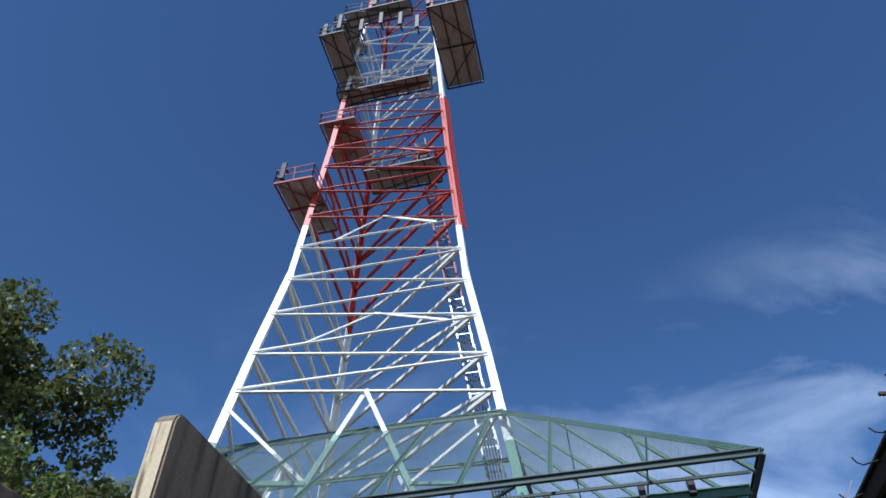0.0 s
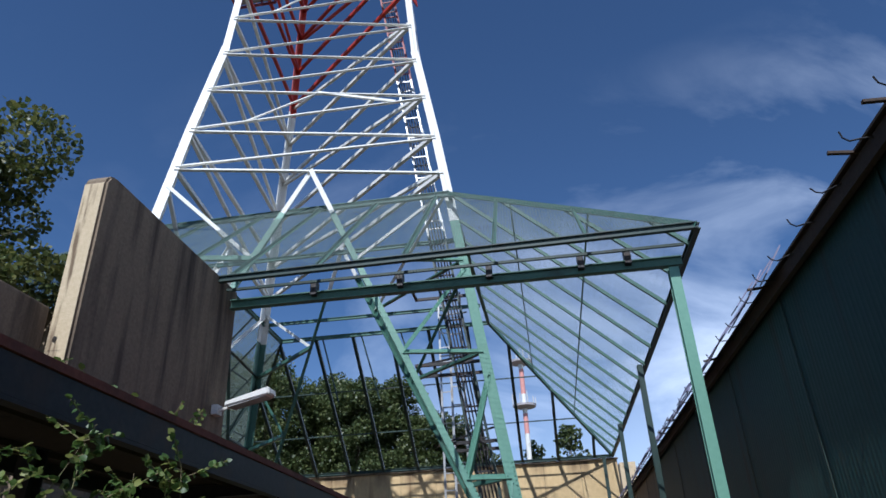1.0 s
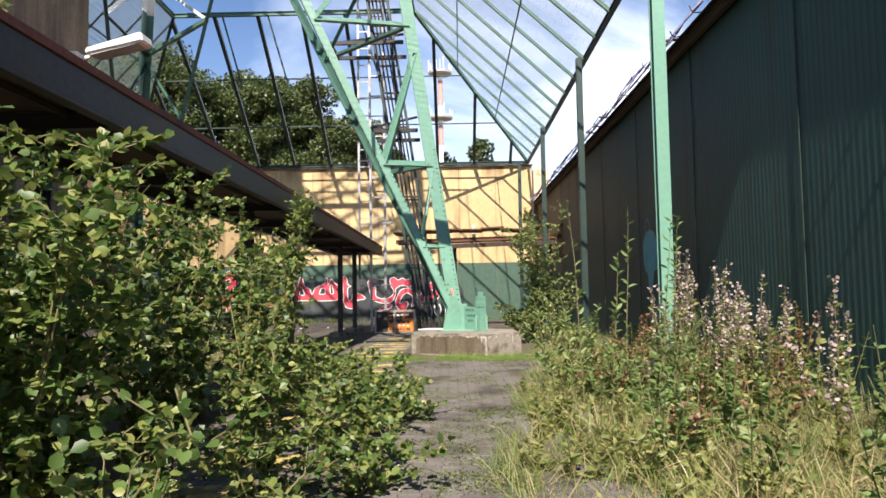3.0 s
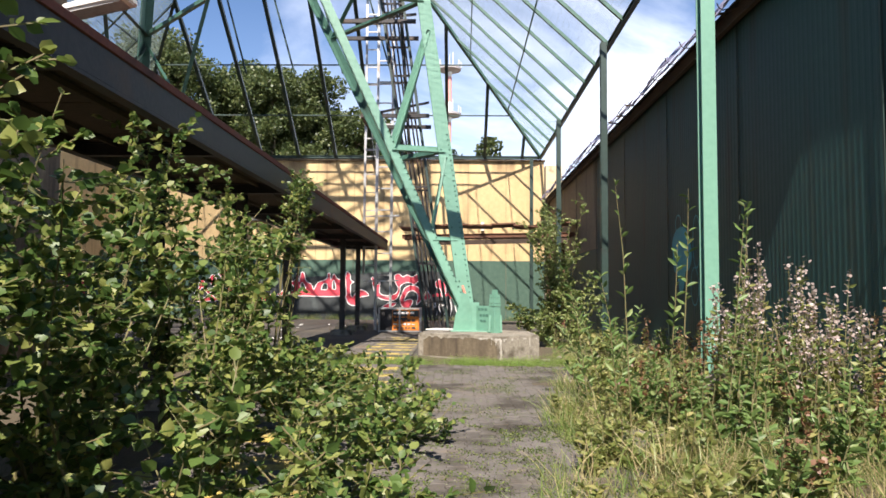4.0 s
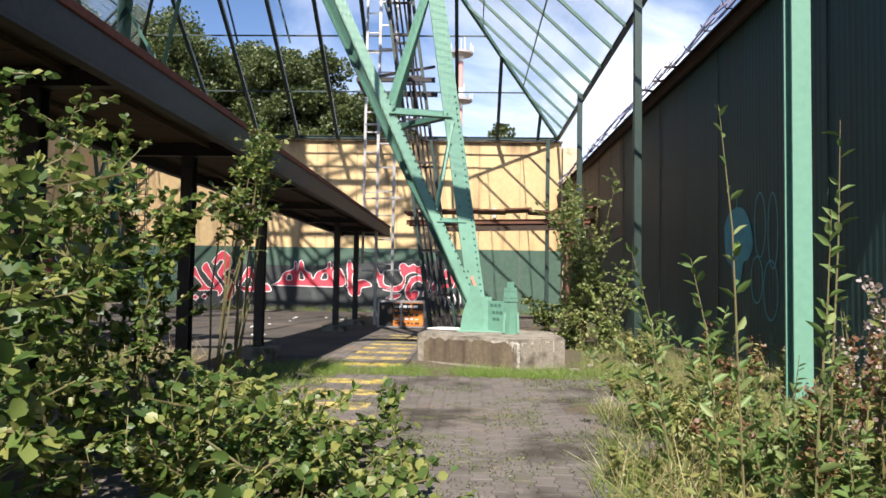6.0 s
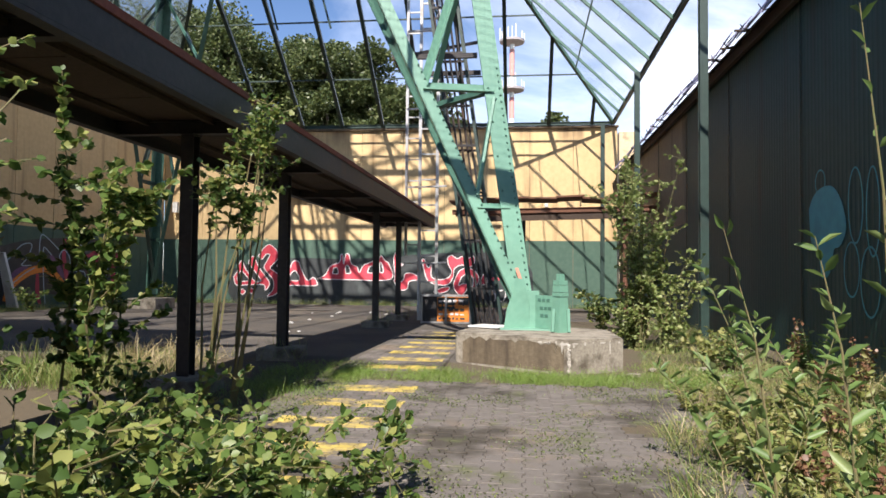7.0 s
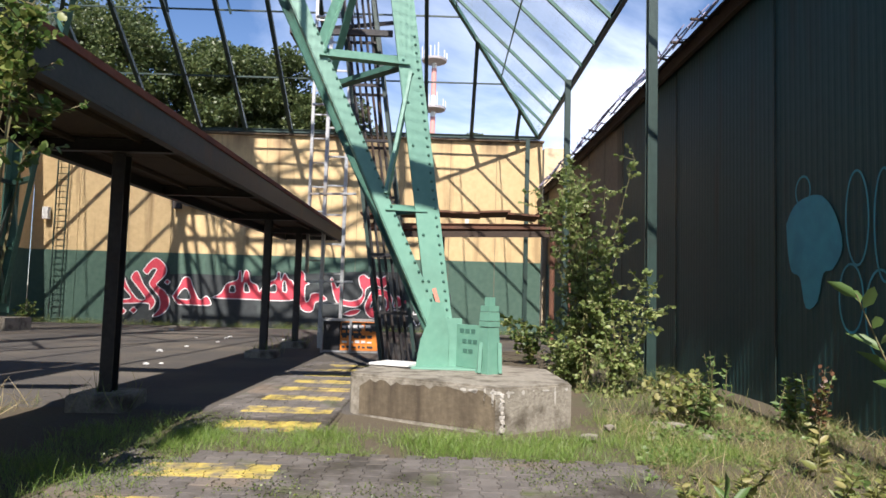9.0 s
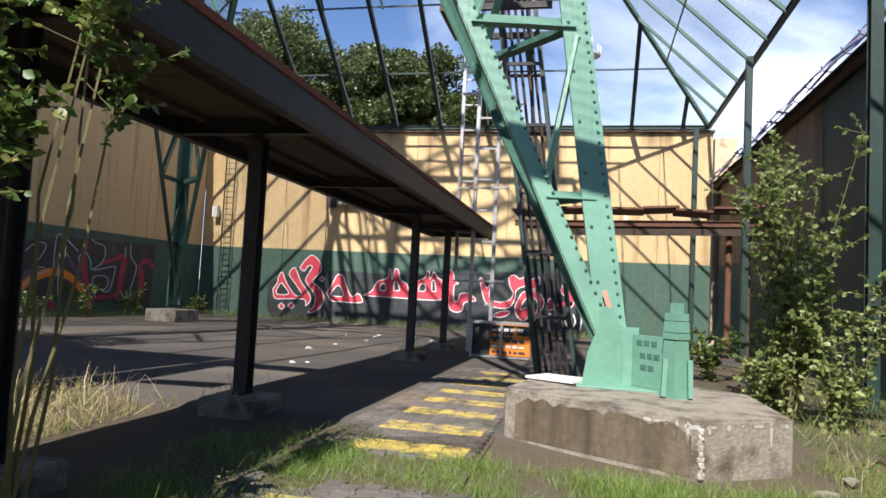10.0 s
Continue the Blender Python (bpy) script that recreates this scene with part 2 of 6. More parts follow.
    b.inputs["Roughness"].default_value = 0.9
    bumped(n, l, b, 90, 0.35)
    return m


PAVER = paver_material()
BARK = surface("bark", (0.10, 0.075, 0.05), (0.15, 0.12, 0.09), (0.06, 0.05, 0.03), fine=20, rough=0.9, bump=0.6)
STEM = surface("green_stem", (0.12, 0.14, 0.05), (0.17, 0.12, 0.06), (0.10, 0.06, 0.03), fine=20, rough=0.7)
LEAF_BUSH = leaf_material("bush_leaf", (0.05, 0.10, 0.022), (0.12, 0.19, 0.044), (0.32, 0.33, 0.095), 0.42)
LEAF_WILLOW = leaf_material("willow_leaf", (0.10, 0.17, 0.045), (0.17, 0.26, 0.075), (0.28, 0.34, 0.13), 0.42)
LEAF_TREE = leaf_material("tree_leaf", (0.050, 0.075, 0.024), (0.085, 0.115, 0.036), (0.145, 0.165, 0.058), 0.35)
LEAF_BIRCH = leaf_material("birch_leaf", (0.16, 0.22, 0.065), (0.28, 0.35, 0.115), (0.46, 0.48, 0.21), 0.5)
LEAF_OAK = leaf_material("oak_leaf", (0.06, 0.085, 0.022), (0.11, 0.13, 0.034), (0.20, 0.195, 0.06), 0.4)
LEAF_WEED = leaf_material("weed_leaf", (0.15, 0.19, 0.05), (0.26, 0.28, 0.085), (0.38, 0.33, 0.13), 0.4)
GRASS = leaf_material("grass_blade", (0.12, 0.20, 0.04), (0.22, 0.29, 0.075), (0.46, 0.40, 0.19), 0.45)
GRASS_DRY = leaf_material("dry_grass_blade", (0.21, 0.19, 0.075), (0.40, 0.33, 0.16), (0.55, 0.44, 0.25), 0.4)
GRASS_LUSH = leaf_material("lush_grass_blade", (0.13, 0.23, 0.04), (0.21, 0.33, 0.06), (0.33, 0.40, 0.11), 0.45)
MOSS = leaf_material("moss_and_clover", (0.045, 0.065, 0.016), (0.09, 0.125, 0.028), (0.20, 0.23, 0.06), 0.3)
SEED = leaf_material("seed_fluff", (0.40, 0.32, 0.29), (0.50, 0.42, 0.39), (0.30, 0.19, 0.15), 0.35)
LAMPWHITE = surface("lamp_housing", (0.62, 0.61, 0.57), (0.70, 0.69, 0.65), (0.40, 0.37, 0.32), fine=10, rough=0.5, bump=0.05)
ORANGE = surface("orange_paint", (0.85, 0.28, 0.03), (0.75, 0.22, 0.03), (0.40, 0.14, 0.04), fine=9, rough=0.5)
SPRAY_RED = surface("spray_red", (0.60, 0.045, 0.075), (0.68, 0.075, 0.10), (0.38, 0.03, 0.05), fine=6, rough=0.6, bump=0.05)
SPRAY_WHITE = surface("spray_white", (0.80, 0.76, 0.74), (0.70, 0.66, 0.64), None, fine=6, rough=0.6, bump=0.05)
SPRAY_BLACK = surface("spray_black", (0.025, 0.03, 0.032), (0.04, 0.045, 0.045), (0.07, 0.085, 0.08), fine=4, rough=0.6, bump=0.05)
SPRAY_ORANGE = surface("spray_orange", (0.75, 0.25, 0.03), (0.65, 0.20, 0.03), None, fine=5, rough=0.6, bump=0.05)
SPRAY_BLUE = surface("spray_blue", (0.30, 0.42, 0.50), (0.36, 0.48, 0.55), None, fine=5, rough=0.6, bump=0.05)
SPRAY_WINE = surface("spray_wine_red", (0.30, 0.025, 0.06), (0.36, 0.04, 0.08), (0.16, 0.02, 0.04), fine=4, rough=0.6, bump=0.05)
SPRAY_VIOLET = surface("spray_violet", (0.10, 0.05, 0.13), (0.14, 0.07, 0.16), None, fine=4, rough=0.6, bump=0.05)
SPRAY_TEAL = surface("spray_teal", (0.05, 0.27, 0.34), (0.06, 0.33, 0.40), (0.04, 0.20, 0.26), fine=5, rough=0.6, bump=0.05)

# ---------------------------------------------------------------- mesh helpers
def mesh_from(name, verts, faces, material):
    me = bpy.data.meshes.new(name)
    me.from_pydata(verts, [], faces)
    me.materials.append(material)
    me.update()
    return me


def part(name, bm, material, parent=None, label=""):
    me = bpy.data.meshes.new(name)
    bmesh.ops.recalc_face_normals(bm, faces=bm.faces)
    bm.to_mesh(me)
    bm.free()
    me.materials.append(material)
    ob = new(name, me)
    if parent:
        ob.parent = parent
    return tagged(ob, label) if label else ob


def thing(name, label, category, group="", kind="", at=(0, 0, 0)):
    ob = new(name)
    ob.location = at
    ob.empty_display_size = 0.2
    return tagged(ob, label, category, group, kind)


def box(bm, lo, hi, bevel=0.0):
    vs = [bm.verts.new((x, y, z)) for x in (lo[0], hi[0]) for y in (lo[1], hi[1]) for z in (lo[2], hi[2])]
    fs = [bm.faces.new([vs[i] for i in f]) for f in ((0, 1, 3, 2), (4, 6, 7, 5), (0, 4, 5, 1), (2, 3, 7, 6), (0, 2, 6, 4), (1, 5, 7, 3))]
    if bevel:
        edges = list({e for f in fs for e in f.edges})
        bmesh.ops.bevel(bm, geom=edges, offset=bevel, segments=2, affect="EDGES", profile=0.6)


def frame_of(p, q, up=(0, 0, 1)):
    p, q = Vector(p), Vector(q)
    d = (q - p).normalized()
    u = Vector(up)
    if abs(d.dot(u)) > 0.97:
        u = Vector((0, 1, 0))
    s = d.cross(u).normalized()
    return p, q, d, s, s.cross(d).normalized()


def bar(bm, p, q, w, h, up=(0, 0, 1), dw=0.0, dh=0.0, w2=None, h2=None):
    """A straight rectangular bar, w across and h up, moved sideways by dw and dh; w2, h2 at its far end."""
    p, q, d, s, u = frame_of(p, q, up)
    w2, h2 = w2 or w, h2 or h
    vs = []
    for c, ww, hh in ((p, w, h), (q, w2, h2)):
        for a, b in ((-1, -1), (1, -1), (1, 1), (-1, 1)):
            vs.append(bm.verts.new(c + s * (dw + a * ww / 2) + u * (dh + b * hh / 2)))
    for f in ((3, 2, 1, 0), (4, 5, 6, 7), (0, 1, 5, 4), (1, 2, 6, 5), (2, 3, 7, 6), (3, 0, 4, 7)):
        bm.faces.new([vs[i] for i in f])


def profile_bar(bm, p, q, profile, up=(0, 0, 1)):
    """A straight bar with any section, drawn as a loop of (across, up)."""
    p, q, d, s, u = frame_of(p, q, up)
    a = [bm.verts.new(p + s * x + u * y) for x, y in profile]
    b = [bm.verts.new(q + s * x + u * y) for x, y in profile]
    bm.faces.new(a[::-1])
    bm.faces.new(b)
    for i in range(len(a)):
        bm.faces.new((a[i], a[(i + 1) % len(a)], b[(i + 1) % len(b)], b[i]))


def angle_bar(bm, p, q, w, t=0.02, up=(0, 0, 1)):
    """An L-section."""
    h = w / 2
    profile_bar(bm, p, q, [(-h, -h), (h, -h), (h, -h + t), (-h + t, -h + t), (-h + t, h), (-h, h)], up)


def ibeam(bm, p, q, w, h, t=0.025, up=(0, 0, 1)):
    a, b, c = w / 2, h / 2, t / 2
    profile_bar(bm, p, q, [(-a, -b), (a, -b), (a, -b + t), (c, -b + t), (c, b - t), (a, b - t), (a, b), (-a, b), (-a, b - t), (-c, b - t), (-c, -b + t), (-a, -b + t)], up)


def tube(bm, pts, radii, n=6):
    rings = []
    for i, p in enumerate(pts):
        a, b = Vector(pts[max(0, i - 1)]), Vector(pts[min(len(pts) - 1, i + 1)])
        _, _, d, s, u = frame_of(a, b, (0.05, 0.02, 1))
        r = radii[i] if isinstance(radii, (list, tuple)) else radii
        rings.append([bm.verts.new(Vector(p) + (s * math.cos(k * 2 * math.pi / n) + u * math.sin(k * 2 * math.pi / n)) * r) for k in range(n)])
    for a, b in zip(rings, rings[1:]):
        for k in range(n):
            bm.faces.new((a[k], a[(k + 1) % n], b[(k + 1) % n], b[k]))
    bm.faces.new(rings[0][::-1])
    bm.faces.new(rings[-1])


def prism(bm, outline, z0, z1, bevel=0.0):
    a = [bm.verts.new((x, y, z0)) for x, y in outline]
    b = [bm.verts.new((x, y, z1)) for x, y in outline]
    fs = [bm.faces.new(a[::-1]), bm.faces.new(b)]
    for i in range(len(a)):
        j = (i + 1) % len(a)
        fs.append(bm.faces.new((a[i], a[j], b[j], b[i])))
    if bevel:
        bmesh.ops.bevel(bm, geom=list({e for f in fs[1:] for e in f.edges if max(e.verts[0].co.z, e.verts[1].co.z) > z1 - 0.01}), offset=bevel, segments=2, affect="EDGES")


def lerp(a, b, f):
    return Vector(a).lerp(Vector(b), f)


def ground_z(x, y):
    return -0.0105 * max(0.0, min(y, 46.0) - 22.0)

# ---------------------------------------------------------------- ground
def axis(fine_lo, fine_hi, step, far):
    a = list(np.arange(fine_lo, fine_hi + 1e-6, step))
    out, d = [], step
    x = fine_hi
    while x < far:
        d *= 1.7
        x += d
        out.append(x)
    left, d, x = [], step, fine_lo
    while x > -far:
        d *= 1.7
        x -= d
        left.append(x)
    return left[::-1] + a + out


def build_ground():
    xs, ys = axis(-24, 7, 0.4, 2500), axis(-6, 50, 0.4, 2500)
    verts = [(x, y, ground_z(x, y) - 0.03 + (0.035 * noise.noise((x * 0.7, y * 0.7, 0)) if -24 < x < 7 and -6 < y < 50 else 0) + (0.05 * max(0, noise.noise((x * 0.25, y * 0.25, 3))) if 1.0 < x < 5 else 0)) for y in ys for x in xs]
    w = len(xs)
    faces = [(j * w + i, j * w + i + 1, (j + 1) * w + i + 1, (j + 1) * w + i) for j in range(len(ys) - 1) for i in range(w - 1)]
    ob = new("ground", mesh_from("ground", verts, faces, SOIL))
    for p in ob.data.polygons:
        p.use_smooth = True
    tagged(ob, "bare brown soil with moss and weeds", "ground", kind="structure")


def build_yard():
    xs, ys = list(np.arange(-21.3, 4.41, 0.5)), list(np.arange(20.6, 46.41, 0.5))
    verts = [(x, y, ground_z(x, y) + 0.008 + 0.012 * noise.noise((x * 0.5, y * 0.5, 7)) - (0.09 if y < 21.2 or (x > 0.6 and y < 34.2) else 0.0)) for y in ys for x in xs]
    w = len(xs)
    faces = [(j * w + i, j * w + i + 1, (j + 1) * w + i + 1, (j + 1) * w + i) for j in range(len(ys) - 1) for i in range(w - 1)
             if not (xs[i] > 0.9 and ys[j] < 34) and not (xs[i] < -7 and ys[j] < 21)]
    tagged(new("asphalt_yard", mesh_from("asphalt_yard", verts, faces, ASPHALT)), "worn grey asphalt yard with cracks and dust", "pavement", kind="structure")


build_ground()
build_yard()

# ---------------------------------------------------------------- enclosure walls
def panel_wall(name, label, p, q, z0, z1, thick, width, material, skip=()):
    """A wall of upright concrete panels with open joints, over a solid core."""
    p, q = Vector(p), Vector(q)
    d = (q - p).normalized()
    nrm = Vector((d.y, -d.x, 0))
    bm = bmesh.new()
    bar(bm, (p.x - nrm.x * thick / 2, p.y - nrm.y * thick / 2, (z0 + z1) / 2 - 0.01), (q.x - nrm.x * thick / 2, q.y - nrm.y * thick / 2, (z0 + z1) / 2 - 0.01), thick * 0.8, z1 - z0 - 0.06)
    core = part(name, bm, CONC)
    tagged(core, label, "wall", kind="structure")
    n = max(1, round((q - p).length / width))
    step = (q - p).length / n
    for i in range(n):
        a, b = p + d * (i * step + 0.012), p + d * ((i + 1) * step - 0.012)
        bm = bmesh.new()
        off = nrm * (-0.04 + 0.006 * ((i * 7) % 3 - 1))
        bar(bm, (a.x + off.x, a.y + off.y, (z0 + z1) / 2), (b.x + off.x, b.y + off.y, (z0 + z1) / 2), 0.11, z1 - z0)
        part("panel", bm, material, core)
    return core


wall_north = panel_wall("wall_north", "tall concrete panel wall painted sand over dark green, streaked", (-21.4, 46.5, 0), (4.45, 46.5, 0), -0.6, 9.55, 0.4, 2.3, WALL)
wall_west = panel_wall("wall_west", "tall sand and green painted panel wall with damp stains", (-21.4, 18.5, 0), (-21.4, 46.45, 0), -0.6, 9.55, 0.4, 2.3, WALL)
bm = bmesh.new()
box(bm, (-21.8, 46.3, 9.56), (4.5, 46.75, 9.64))
box(bm, (-21.65, 18.5, 9.56), (-21.2, 46.29, 9.64))
tagged(part("coping", bm, CONC), "dark weathered coping on the walls", "coping", kind="structure")
# grey building corner beyond the end of the wall
bm = bmesh.new()
box(bm, (4.6, 46.9, -0.6), (5.6, 52, 9.4))
tagged(part("wall_end", bm, SANDC), "pale rendered wall end beside the shed", "wall", kind="structure")
# the raised near wall, and the two free-standing slabs beside the walkway
bm = bmesh.new()
box(bm, (-21.2, 17.1, 4.6), (-8.95, 17.55, 9.9), 0.04)
tagged(part("wall_south", bm, CONC), "dark weathered concrete wall raised over an open passage", "wall", kind="structure")
bm = bmesh.new()
vs = [(11.2, -0.1), (17.5, -0.1), (17.5, 10.0), (11.5, 10.0), (11.3, 9.92), (11.2, 9.75)]
a = [bm.verts.new((-8.86, y, z)) for y, z in vs]
b = [bm.verts.new((-8.34, y, z)) for y, z in vs]
bm.faces.new(a)
bm.faces.new(b[::-1])
for i in range(len(vs)):
    bm.faces.new((a[i], a[(i + 1) % len(vs)], b[(i + 1) % len(vs)], b[i]))
bmesh.ops.recalc_face_normals(bm, faces=bm.faces)
bmesh.ops.bevel(bm, geom=list(bm.edges), offset=0.05, segments=2, affect="EDGES")
slab = tagged(part("wall_slab", bm, CONC), "thick concrete wall slab with dark rain streaks", "wall", kind="structure")
bm = bmesh.new()
box(bm, (-8.81, 11.185, 0.0), (-8.39, 11.21, 9.70), 0.008)
part("painted_end", bm, WORNCREAM, slab, "worn cream paint on the slab's end")
bm = bmesh.new()
box(bm, (-9.35, -6.0, -0.1), (-8.87, 11.15, 7.0), 0.04)
tagged(part("wall_slab_low", bm, CONC), "lower dark concrete wall beside the walkway roof", "wall", kind="structure")

# ---------------------------------------------------------------- shed
def build_shed():
    bm = bmesh.new()
    box(bm, (4.80, -9.0, -0.4), (5.0, 46.8, 7.05))
    core = tagged(part("shed_wall", bm, TIMBER), "long shed wall clad in dark green ribbed sheet", "wall", kind="structure")

    def sheet(y0, y1, mat, z0=-0.2, z1=7.0):
        verts, faces = [], []
        k = 0
        y = y0
        prof = ((0.0, 0), (0.07, 0), (0.09, 0.004), (0.13, 0.004), (0.15, 0))
        while y < y1 - 0.02:
            for dy, dx in prof[:-1]:
                if y + dy < y1:
                    verts += [(4.775 - dx, y + dy, z0), (4.775 - dx, y + dy, z1)]
            y += 0.15
        verts += [(4.775, y1, z0), (4.775, y1, z1)]
        for k in range(0, len(verts) - 2, 2):
            faces.append((k, k + 1, k + 3, k + 2))
        ob = new("cladding_sheet", mesh_from("cladding_sheet", verts, faces, mat))
        ob.parent = core
    y = -9.0
    while y < 46.5:
        w = 4.6
        y1 = min(y + w, 46.7)
        if y > 29:
            sheet(y, y1 - 0.02, SHEDTAN, 3.3)
            sheet(y, y1 - 0.02, SHEDGREEN, -0.3, 3.29)
        else:
            sheet(y, y1 - 0.02, SHEDGREEN)
        bm = bmesh.new()
        box(bm, (4.735, y1 - 0.03, -0.3), (4.75, y1 + 0.01, 7.0))
        part("joint_strip", bm, DARKGREEN, core)
        y += w
    # roof with a rising slope, its eave board and the bare gutter brackets
    roof = thing("shed_roof", "dark shed roof of overlapping sheets with bent edges", "roof", kind="structure")
    bm = bmesh.new()
    bar(bm, (4.62, -9.2, 7.06), (4.62, 46.9, 7.06), 0.10, 0.26)
    part("eave_board", bm, TIMBER, roof)
    bm = bmesh.new()
    v = [bm.verts.new(c) for c in ((4.50, -9.2, 7.20), (4.50, 46.9, 7.20), (12.0, 46.9, 10.4), (12.0, -9.2, 10.4), (4.50, -9.2, 7.24), (4.50, 46.9, 7.24), (12.0, 46.9, 10.44), (12.0, -9.2, 10.44))]
    for f in ((0, 1, 2, 3), (7, 6, 5, 4), (0, 4, 5, 1), (1, 5, 6, 2), (2, 6, 7, 3), (3, 7, 4, 0)):
        bm.faces.new([v[i] for i in f])
    part("roof_deck", bm, TIMBER, roof)
    rnd = random.Random(4)
    base = bmesh.new()
    box(base, (-0.36, -0.29, -0.012), (0.3, 0.29, 0.012))
    me = bpy.data.meshes.new("roof_sheet")
    base.to_mesh(me)
    base.free()
    me.materials.append(SLATE)
    y = 13.2
    while y < 46:
        ob = new("roof_sheet", me)
        ob.parent = roof
        out = rnd.uniform(-0.02, 0.16) if y > 12 else rnd.uniform(-0.08, 0.02)
        ob.matrix_basis = pose(4.50 - out, y, (7.36 if y > 13 else 7.27) + rnd.uniform(0, 0.03), rnd.uniform(-3, 3), (-52 if y > 13 else -24) + rnd.uniform(-5, 4), rnd.uniform(-3, 3))
        y += 0.55
    bm = bmesh.new()
    pts = [(0, 0, 0), (-0.16, 0, -0.02), (-0.30, 0, -0.05), (-0.38, 0, 0.0), (-0.42, 0, 0.09)]
    tube(bm, pts, 0.014, 4)
    br = bpy.data.meshes.new("gutter_bracket")
    bm.to_mesh(br)
    bm.free()
    br.materials.append(DARKSTEEL)
    bm = bmesh.new()
    box(bm, (-0.42, -0.03, -0.02), (0, 0.03, 0.02))
    lath = bpy.data.meshes.new("lath_end")
    bm.to_mesh(lath)
    bm.free()
    lath.materials.append(TIMBER)
    y = 5.4
    while y < 44:
        ob = new("gutter_bracket", br)
        ob.parent = roof
        ob.matrix_basis = pose(4.58, y, 7.14, rnd.uniform(-12, 12), rnd.uniform(-10, 10), rnd.uniform(-15, 15))
        if rnd.random() < 0.45:
            ob = new("lath_end", lath)
            ob.parent = roof
            ob.matrix_basis = pose(4.6, y + 0.45, 7.20, 0, rnd.uniform(-5, 12), rnd.uniform(-8, 8))
        y += 1.15
    bm = bmesh.new()
    box(bm, (4.85, 46.85, -0.3), (12, 47.0, 7.0))
    box(bm, (4.85, -9.2, -0.3), (12, -9.05, 7.0))
    box(bm, (11.9, -9.0, -0.3), (12, 46.8, 10.3))
    tagged(part("shed_gables", bm, SHEDGREEN), "closed green ends of the long shed", "wall", kind="structure")


build_shed()

# ---------------------------------------------------------------- covered walkway
def build_walkway():
    X0, X1, Y0, Y1 = -6.1, -4.1, -4.0, 35.8
    top = thing("walkway_roof", "long rusty flat canopy roof on steel posts", "canopy", kind="structure")
    bm = bmesh.new()
    for k in range(27):
        ya = Y0 + k * (Y1 - Y0) / 27
        box(bm, (X0 + 0.06, ya + 0.01, 3.56), (X1 - 0.06, ya + (Y1 - Y0) / 27 - 0.01, 3.62))
    part("soffit_boards", bm, TIMBER, top)
    bm = bmesh.new()
    box(bm, (X0 - 0.05, Y0, 3.72), (X1 + 0.05, Y1 + 0.03, 3.80))
    part("roof_cover", bm, REDROOF, top, "rust-red sheet roof cover")
    for x, s in ((X1, 1), (X0, -1)):
        bm = bmesh.new()
        box(bm, (x - 0.03, Y0, 3.40), (x + 0.03, Y1, 3.71))
        box(bm, (x - 0.10 if s > 0 else x - 0.03, Y0, 3.36), (x + 0.03 if s > 0 else x + 0.10, Y1, 3.398))
        part("edge_channel", bm, DARKSTEEL, top)
    bm = bmesh.new()
    box(bm, (X0 + 0.04, Y1 - 0.05, 3.40), (X1 - 0.04, Y1, 3.71))
    part("end_channel", bm, DARKSTEEL, top)
    for y in (10.5, 14.2, 17.8, 21.25, 25.3, 29.3, 33.0):
        bm = bmesh.new()
        ibeam(bm, (X0 + 0.04, y, 3.46), (X1 - 0.04, y, 3.46), 0.12, 0.18, 0.015)
        part("cross_beam", bm, DARKSTEEL, top)
    bm = bmesh.new()
    for x in (-5.6, -4.7):
        bar(bm, (x, Y0, 3.52), (x, Y1 - 0.06, 3.52), 0.06, 0.06)
    part("purlins", bm, TIMBER, top)
    for y in (6.8, 10.5, 14.2, 17.8, 21.4, 29.3, 33.0):
        z = ground_z(-5, y)
        post = thing("canopy_post", "dark rusty steel canopy post on a concrete foot", "post", "canopy posts", at=(-5.0, y, z))
        bm = bmesh.new()
        ibeam(bm, (0, 0, 0.20), (0, 0, 3.37 - z), 0.17, 0.19, 0.018, up=(0, 1, 0))
        box(bm, (-0.09, -0.12, 3.355 - z), (0.09, 0.12, 3.37 - z))
        part("shaft", bm, DARKSTEEL, post)
        bm = bmesh.new()
        box(bm, (-0.36, -0.40, -0.15), (0.36, 0.40, 0.20), 0.05)
        part("footing", bm, BLOCKC, post, "dark concrete footing")


build_walkway()

# ---------------------------------------------------------------- net roof round the tower
RING = [Vector((-2.8, 23.5, 16.3)), Vector((-2.55, 38.0, 16.3)), Vector((-15.2, 38.0, 16.3)), Vector((-15.0, 23.6, 16.3))]
EAVE = [Vector((4.2, 16.25, 9.96)), Vector((4.2, 46.3, 9.75)), Vector((-21.3, 46.3, 9.75)), Vector((-21.3, 16.4, 9.75))]


def slope_line(a, b, ta, tb, s):
    """From the eave point s metres along a-b straight up the slope to the ring or the hip."""
    e = (b - a)
    length = e.length
    e.normalize()
    sa, sb = (ta - a).dot(e), (b - tb).dot(e)
    f = max(0.0, min(1.0, s / sa, (length - s) / sb))
    foot = a + e * s
    g = min(1.0, max(0.0, (s - sa) / (length - sa - sb)))
    top = ta.lerp(tb, g)
    d = top - foot
    d -= e * d.dot(e)
    return foot, foot + d * f


